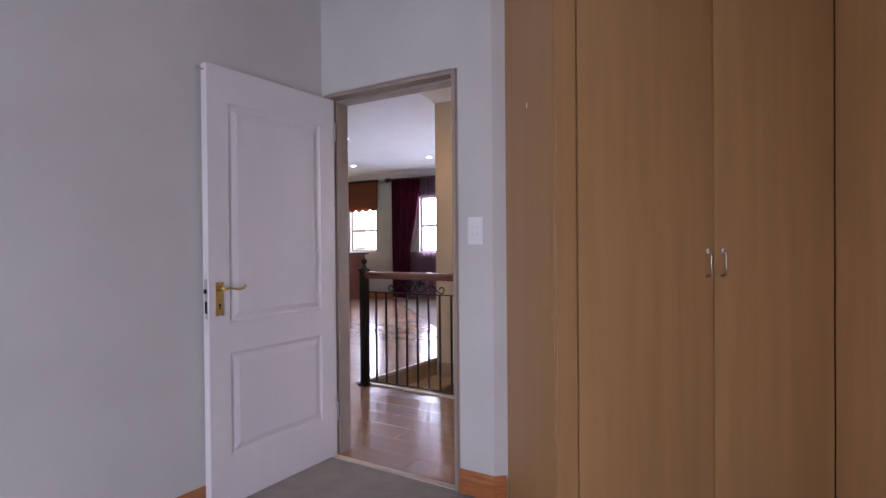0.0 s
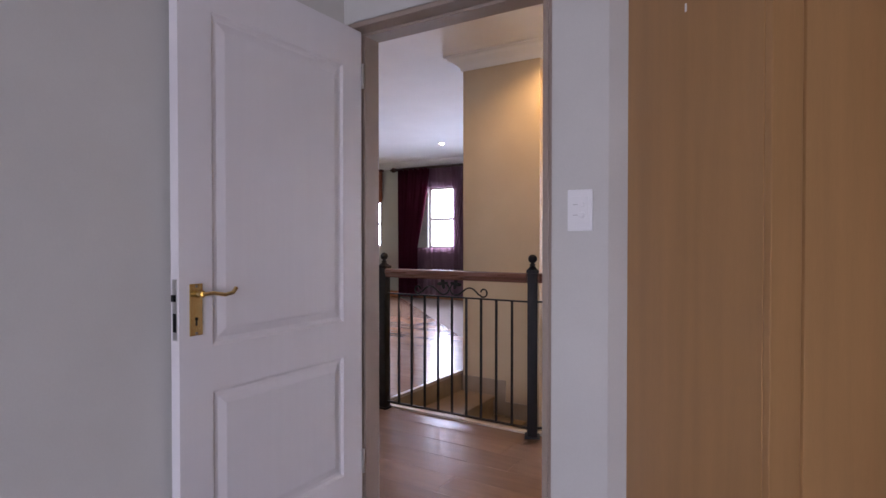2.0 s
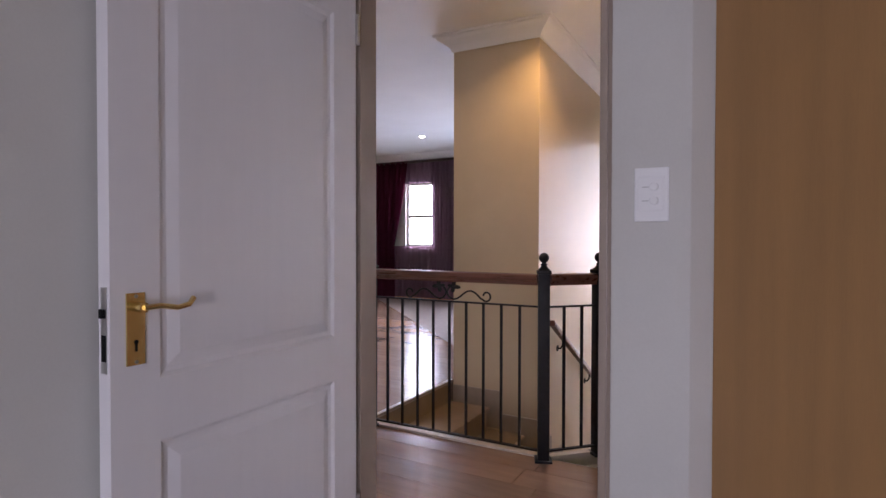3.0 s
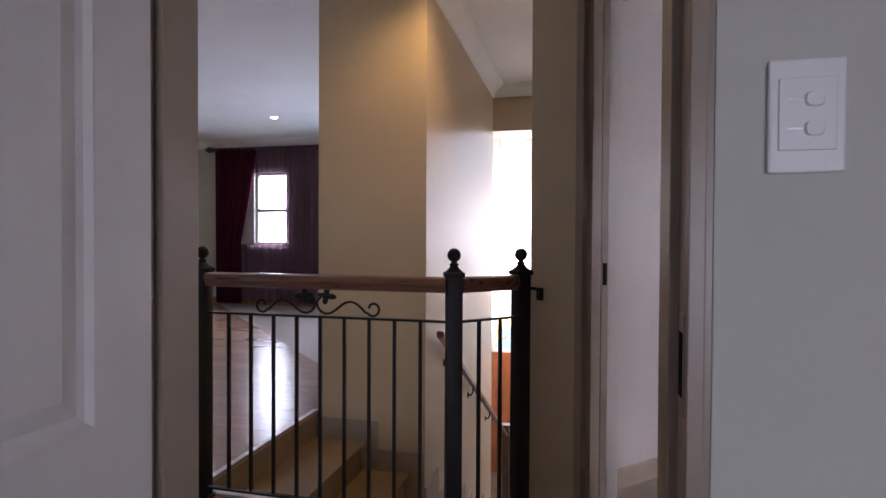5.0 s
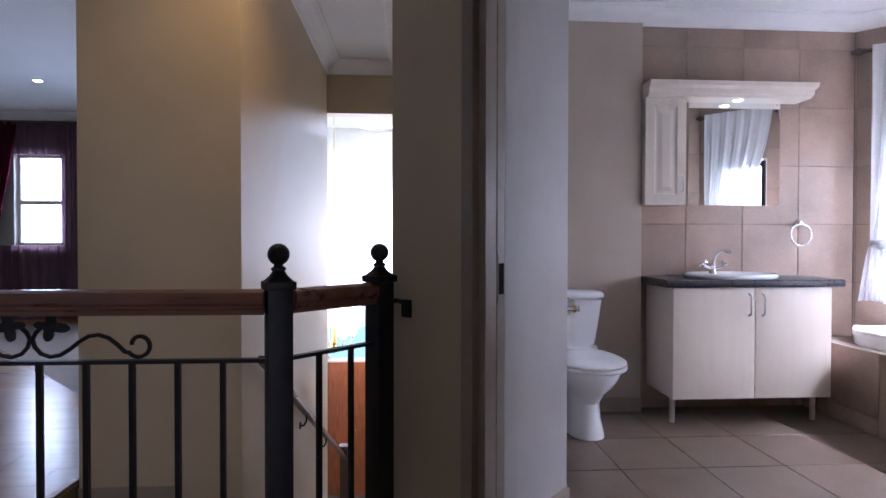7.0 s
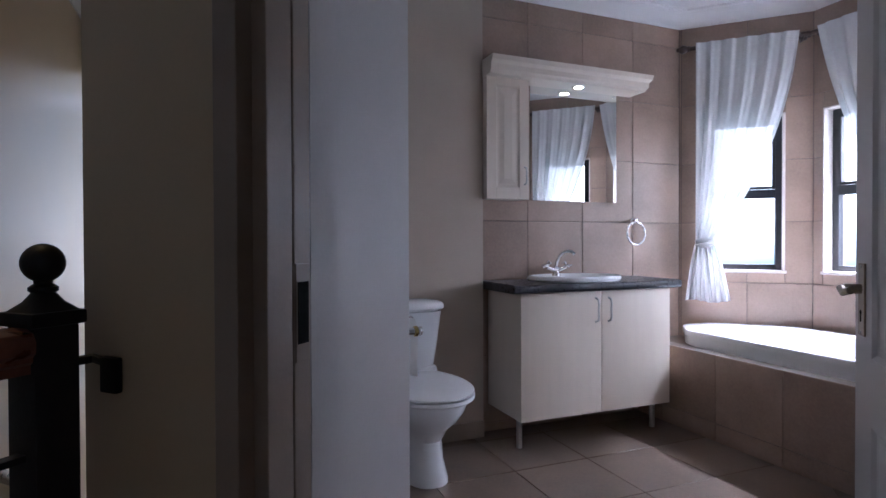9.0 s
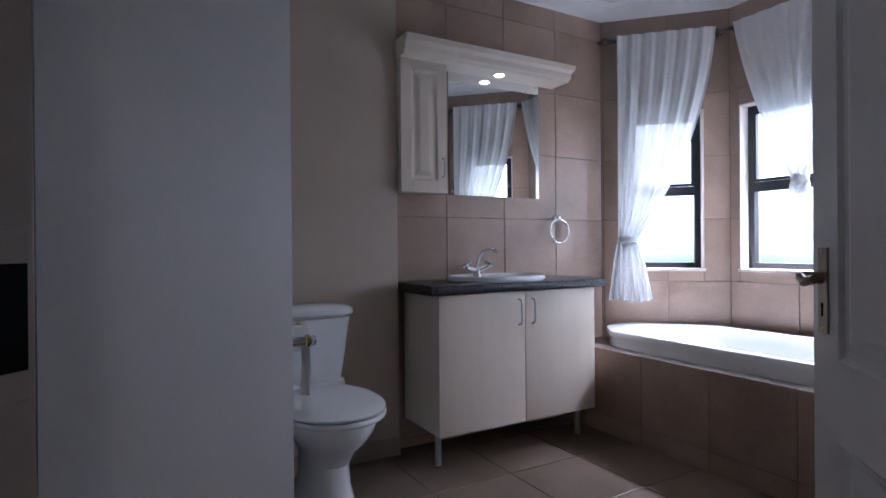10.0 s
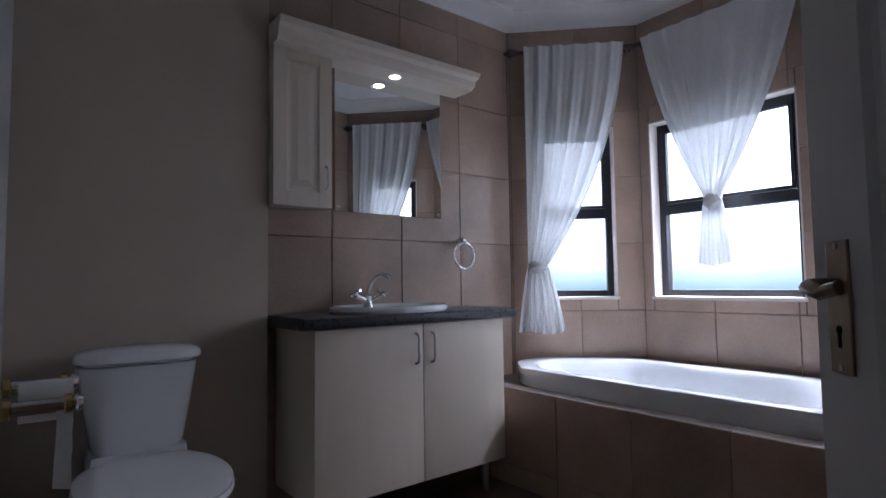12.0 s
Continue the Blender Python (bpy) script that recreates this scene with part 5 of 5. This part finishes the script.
part("flush_button", lathe(bm_new(), [(0.025, 0.0), (0.025, 0.006), (0.02, 0.01), (0.002, 0.011)], 20, Matrix.Translation((0, 0.178, 0.803))), M["chrome"], cis, "round chrome flush button")

# toilet roll holder
rh = thing("toilet_roll_holder", pose(-1.0, 4.70, 0.81), "double brass and chrome toilet roll holder on the wall", "roll holder")
for y, z in ((-0.02, -0.012), (0.075, 0.012)):
    bm = cyl(bm_new(), 0, 0, 0.0, 0.105, 0.013, n=16, m=Matrix.Translation((0, y, z)) @ Matrix.Rotation(math.pi / 2, 4, "Y"))
    arm = part("bar", bm, M["chrome"], rh)
    for d0 in (0.0, 0.088):
        part("collar", lathe(bm_new(), [(0.012, 0.0), (0.018, 0.003), (0.018, 0.012), (0.012, 0.016)], 18, Matrix.Translation((d0, y, z)) @ Matrix.Rotation(math.pi / 2, 4, "Y")), M["brass"], arm, "brass collar")
    part("knob", lathe(bm_new(), [(0.012, 0.0), (0.016, 0.006), (0.012, 0.014), (0.002, 0.018)], 18, Matrix.Translation((0.104, y, z)) @ Matrix.Rotation(math.pi / 2, 4, "Y")), M["chrome"], arm)
rl = thing("toilet_roll", pose(-0.945, 4.728, 0.80), "white toilet paper roll with a hanging sheet", "toilet paper")
part("roll", lathe(bm_new(), [(0.015, -0.03), (0.036, -0.03), (0.037, 0.01), (0.036, 0.05), (0.015, 0.05)], 24, Matrix.Rotation(math.pi / 2, 4, "Y")), M["paper"], rl)
bm = bm_new()
rows = [[bm.verts.new((x, -0.037 - 0.006 * math.sin(3 * k / 8) + 0.003 * math.sin(40 * x + k), 0.0 - 0.017 * k - (0.02 * (x + 0.045) / 0.09 if k == 8 else 0))) for x in (0.026 - 0.0006 * k, 0.034, 0.041, 0.048 + 0.0008 * (k % 3))] for k in range(9)]
for a, c in zip(rows, rows[1:]):
    for j in range(3):
        bm.faces.new((a[j], a[j + 1], c[j + 1], c[j]))
part("hanging_sheet", bm, M["paper"], rl)

# bathtub and its tiled surround
DECK, DX = 0.475, 0.995
sur = tagged(new("tub_surround"), "brown tiled platform that holds the bathtub", "tub surround", kind="structure")
bm = bm_new()
box(bm, DX + 0.008, 3.80, 0.0, DX + 0.06, 5.78, DECK - 0.008)
RIM = [(DX + 0.05, 3.80), (1.36, 3.80), (1.885, 4.335), (1.885, 5.245), (1.35, 5.78), (DX + 0.05, 5.78)]
INNER = [(1.12, 4.10), (1.36, 3.99), (1.75, 4.39), (1.75, 5.19), (1.36, 5.59), (1.12, 5.50)]
for k in range(6):
    j = (k + 1) % 6
    prism(bm, [RIM[k], RIM[j], INNER[j], INNER[k]], DECK - 0.05, DECK - 0.008)
part("core", bm, M["grout"], sur, smooth=False)
tub = thing("bathtub", pose(1.41, 4.80, DECK), "white eight-sided acrylic bathtub set in a tiled platform", "bathtub")
OUT = [(1.075, 4.14), (1.075, 5.46), (1.245, 5.655), (1.465, 5.645), (1.805, 5.28), (1.805, 4.32), (1.465, 3.955), (1.245, 3.945)]


def tub_ring(bm, k, z):
    cx, cy = 1.42, 4.80
    ring = []
    for i, (x, y) in enumerate(OUT):
        (px, py), (qx, qy) = OUT[i - 1], OUT[(i + 1) % len(OUT)]
        lp, lq = math.hypot(px - x, py - y), math.hypot(qx - x, qy - y)
        round_off = 0.05 if z > 0.05 and k[0] > 0.9 else 0.12
        for f in range(5):
            u = f / 4
            ax, ay = x + (px - x) * min(0.45, round_off / lp), y + (py - y) * min(0.45, round_off / lp)
            bx, by = x + (qx - x) * min(0.45, round_off / lq), y + (qy - y) * min(0.45, round_off / lq)
            ring.append(((1 - u) ** 2 * ax + 2 * u * (1 - u) * x + u * u * bx, (1 - u) ** 2 * ay + 2 * u * (1 - u) * y + u * u * by))
    return [bm.verts.new((cx + (x - cx) * k[0] - 1.41, cy + (y - cy) * k[1] - 4.80, z)) for x, y in ring]


bm = bm_new()
levels = [((0.985, 0.99), 0.0), ((0.99, 0.992), 0.055), ((1.0, 1.0), 0.060), ((1.0, 1.0), 0.080), ((0.995, 0.997), 0.088), ((0.98, 0.988), 0.092), ((0.86, 0.90), 0.092), ((0.835, 0.88), 0.088), ((0.81, 0.865), 0.076),
          ((0.77, 0.83), 0.03), ((0.72, 0.79), -0.05), ((0.66, 0.73), -0.14), ((0.58, 0.65), -0.22), ((0.48, 0.54), -0.27), ((0.36, 0.42), -0.29)]
rings = [tub_ring(bm, k, z) for k, z in levels]
for a, c in zip(rings, rings[1:]):
    for j in range(len(a)):
        bm.faces.new((a[j], a[(j + 1) % len(a)], c[(j + 1) % len(a)], c[j]))
bm.faces.new(rings[-1])
part("shell", bm, M["ceramic"], tub)
part("waste", lathe(bm_new(), [(0.03, -0.289), (0.03, -0.286), (0.002, -0.285)], 18), M["chrome"], tub)
sc = thing("shower_knob", pose(1.03, 5.735, DECK), "small dark cap on the tub platform", "cap")
part("cap", lathe(bm_new(), [(0.022, 0.0), (0.022, 0.012), (0.015, 0.02), (0.002, 0.022)], 16), M["iron"], sc)
for y in (5.70,):
    tp = thing("bath_tap", pose(1.12, 5.73, DECK), "chrome bath tap on the tub platform", "tap")
    part("body", lathe(bm_new(), [(0.02, 0.0), (0.018, 0.03), (0.014, 0.05), (0.02, 0.055), (0.016, 0.075), (0.002, 0.08)], 18), M["chrome"], tp)

# ---------------------------------------------------------------- pieces: planks and tiles


def clip(poly, nx, ny, c):
    """The part of a polygon where nx*x + ny*y <= c."""
    out = []
    for k in range(len(poly)):
        p, q = poly[k], poly[(k + 1) % len(poly)]
        dp, dq = nx * p[0] + ny * p[1] - c, nx * q[0] + ny * q[1] - c
        if dp <= 0:
            out.append(p)
        if dp * dq < 0:
            f = dp / (dp - dq)
            out.append((p[0] + f * (q[0] - p[0]), p[1] + f * (q[1] - p[1])))
    return out


def slab_mesh(poly, z0, z1, cham, m=None):
    """A small slab with a chamfered upper edge."""
    n = len(poly)
    cx, cy = sum(p[0] for p in poly) / n, sum(p[1] for p in poly) / n
    ext = max(max(abs(p[0] - cx), abs(p[1] - cy)) for p in poly)
    k = max(0.5, 1 - cham / max(ext * 0.8, 1e-3))
    vs = [(x, y, z0) for x, y in poly] + [(x, y, z1 - cham * 0.7) for x, y in poly] + [(cx + (x - cx) * k, cy + (y - cy) * k, z1) for x, y in poly]
    fs = [tuple(range(2 * n, 3 * n))]
    for j in range(n):
        i = (j + 1) % n
        fs += [(j, i, n + i, n + j), (n + j, n + i, 2 * n + i, 2 * n + j)]
    if m is not None:
        vs = [tuple(m @ Vector(v)) for v in vs]
    me = bpy.data.meshes.new("slab")
    me.from_pydata(vs, [], fs)
    return me


def flush_mesh(me, material):
    me.materials.append(material)
    me.validate()
    return me


rng = random.Random(7)
floor_planks = tagged(new("floor_hall"), "glossy red-brown laminate plank floor", "floor", kind="structure")
PW, PL = 0.193, 1.28
row, y = 0, 2.30
while y < FAR:
    x = -10.3 - rng.random() * PL
    while x < -0.7:
        poly = [(x + 0.0006, y + 0.0006), (x + PL - 0.0006, y + 0.0006), (x + PL - 0.0006, y + PW - 0.0006), (x + 0.0006, y + PW - 0.0006)]
        if y + PW > 3.645:
            if x < -3.165:
                poly = clip(poly, 1, 0, -3.165) if y > 3.645 else poly
            elif y < 3.645:
                poly = clip(poly, 0, 1, 3.645)
            else:
                poly = []
        if poly:
            poly = clip(poly, 1, 1, 2.33)
        if poly:
            poly = clip(poly, 0, 1, FAR)
        if len(poly) >= 3:
            if y > 3.645 - PW and y < 3.645 and x + PL > -3.165 and x < -3.165:
                poly = clip(poly, 0, 1, 3.645) or poly
            piece("plank", flush_mesh(slab_mesh(poly, -0.01, rng.uniform(-0.0004, 0.0), 0.001), M["laminate"]), floor_planks)
        x += PL
    y += PW
    row += 1

floor_tiles = tagged(new("floor_bathroom"), "beige stone-look bathroom floor tiles", "floor", kind="structure")
TP = 0.415
for i in range(-5, 5):
    for j in range(-2, 7):
        x0, y0 = -0.21 + i * TP, 3.17 + j * TP
        poly = [(x0 + 0.0025, y0 + 0.0025), (x0 + TP - 0.0025, y0 + 0.0025), (x0 + TP - 0.0025, y0 + TP - 0.0025), (x0 + 0.0025, y0 + TP - 0.0025)]
        for nx, ny, c in ((-1, -1, -2.335), (1, -1, -3.60 + 0.05), (1, 0, 1.05), (0, 1, 5.80), (-1, 0, 1.5)):
            poly = clip(poly, nx, ny, c) if poly else poly
        if len(poly) >= 3:
            if min(p[1] - p[0] for p in poly) < 5.6:
                piece("tile", flush_mesh(slab_mesh(poly, -0.007, rng.uniform(-0.0008, 0.0), 0.0015), M["ftile"]), floor_tiles)


def tile_rects(length, z_top, s_line, z0, pitch, holes):
    s_edges = sorted({0.0, length} | {s for s in (s_line + pitch * k for k in range(-6, 12)) if 0.012 < s < length - 0.012})
    z_edges = sorted({0.0, z_top} | {z for z in (z0 + pitch * k for k in range(0, 9)) if 0.012 < z < z_top - 0.012})
    for sa, sb in zip(s_edges, s_edges[1:]):
        for za, zb in zip(z_edges, z_edges[1:]):
            cells = [(sa, sb, za, zb)]
            for h0, h1, hz0, hz1 in holes:
                nxt = []
                for a, c, e, f in cells:
                    if c <= h0 or a >= h1 or f <= hz0 or e >= hz1:
                        nxt.append((a, c, e, f))
                        continue
                    if a < h0:
                        nxt.append((a, h0, e, f))
                    if c > h1:
                        nxt.append((h1, c, e, f))
                    a2, c2 = max(a, h0), min(c, h1)
                    if e < hz0:
                        nxt.append((a2, c2, e, hz0))
                    if f > hz1:
                        nxt.append((a2, c2, hz1, f))
                cells = nxt
            yield from cells


for ob, m, length, holes, s_line, z0 in TILED:
    turn = m @ Matrix.Rotation(math.pi / 2, 4, "X")
    for a, c, e, f in tile_rects(length, 2.53, s_line, z0, 0.39, holes):
        if c - a < 0.012 or f - e < 0.012:
            continue
        g = 0.0022
        poly = [(a + g, e + g), (c - g, e + g), (c - g, f - g), (a + g, f - g)]
        piece("tile", flush_mesh(slab_mesh(poly, -0.009, rng.uniform(-0.0006, 0.0004), 0.0018, turn), M["wtile"]), ob)
# tub platform tiles: front and top edge
front = Matrix(((0, 0, -1, DX), (1, 0, 0, 0), (0, 1, 0, 0), (0, 0, 0, 1)))
ys = [3.80] + [3.80 + 0.2 + 0.39 * k for k in range(5)] + [5.78]
for ya, yb in zip(ys, ys[1:]):
    for za, zb in ((0.0, 0.10), (0.10, DECK)):
        poly = [(ya + 0.002, za + 0.002), (yb - 0.002, za + 0.002), (yb - 0.002, zb - 0.002), (ya + 0.002, zb - 0.002)]
        piece("tile", flush_mesh(slab_mesh(poly, -0.009, 0.0, 0.002, front), M["wtile"]), sur)
    poly = [(DX + 0.004, ya + 0.002), (DX + 0.09, ya + 0.002), (DX + 0.09, yb - 0.002), (DX + 0.004, yb - 0.002)]
    piece("edge_tile", flush_mesh(slab_mesh(poly, DECK - 0.01, DECK, 0.002), M["edge_tile"]), sur)
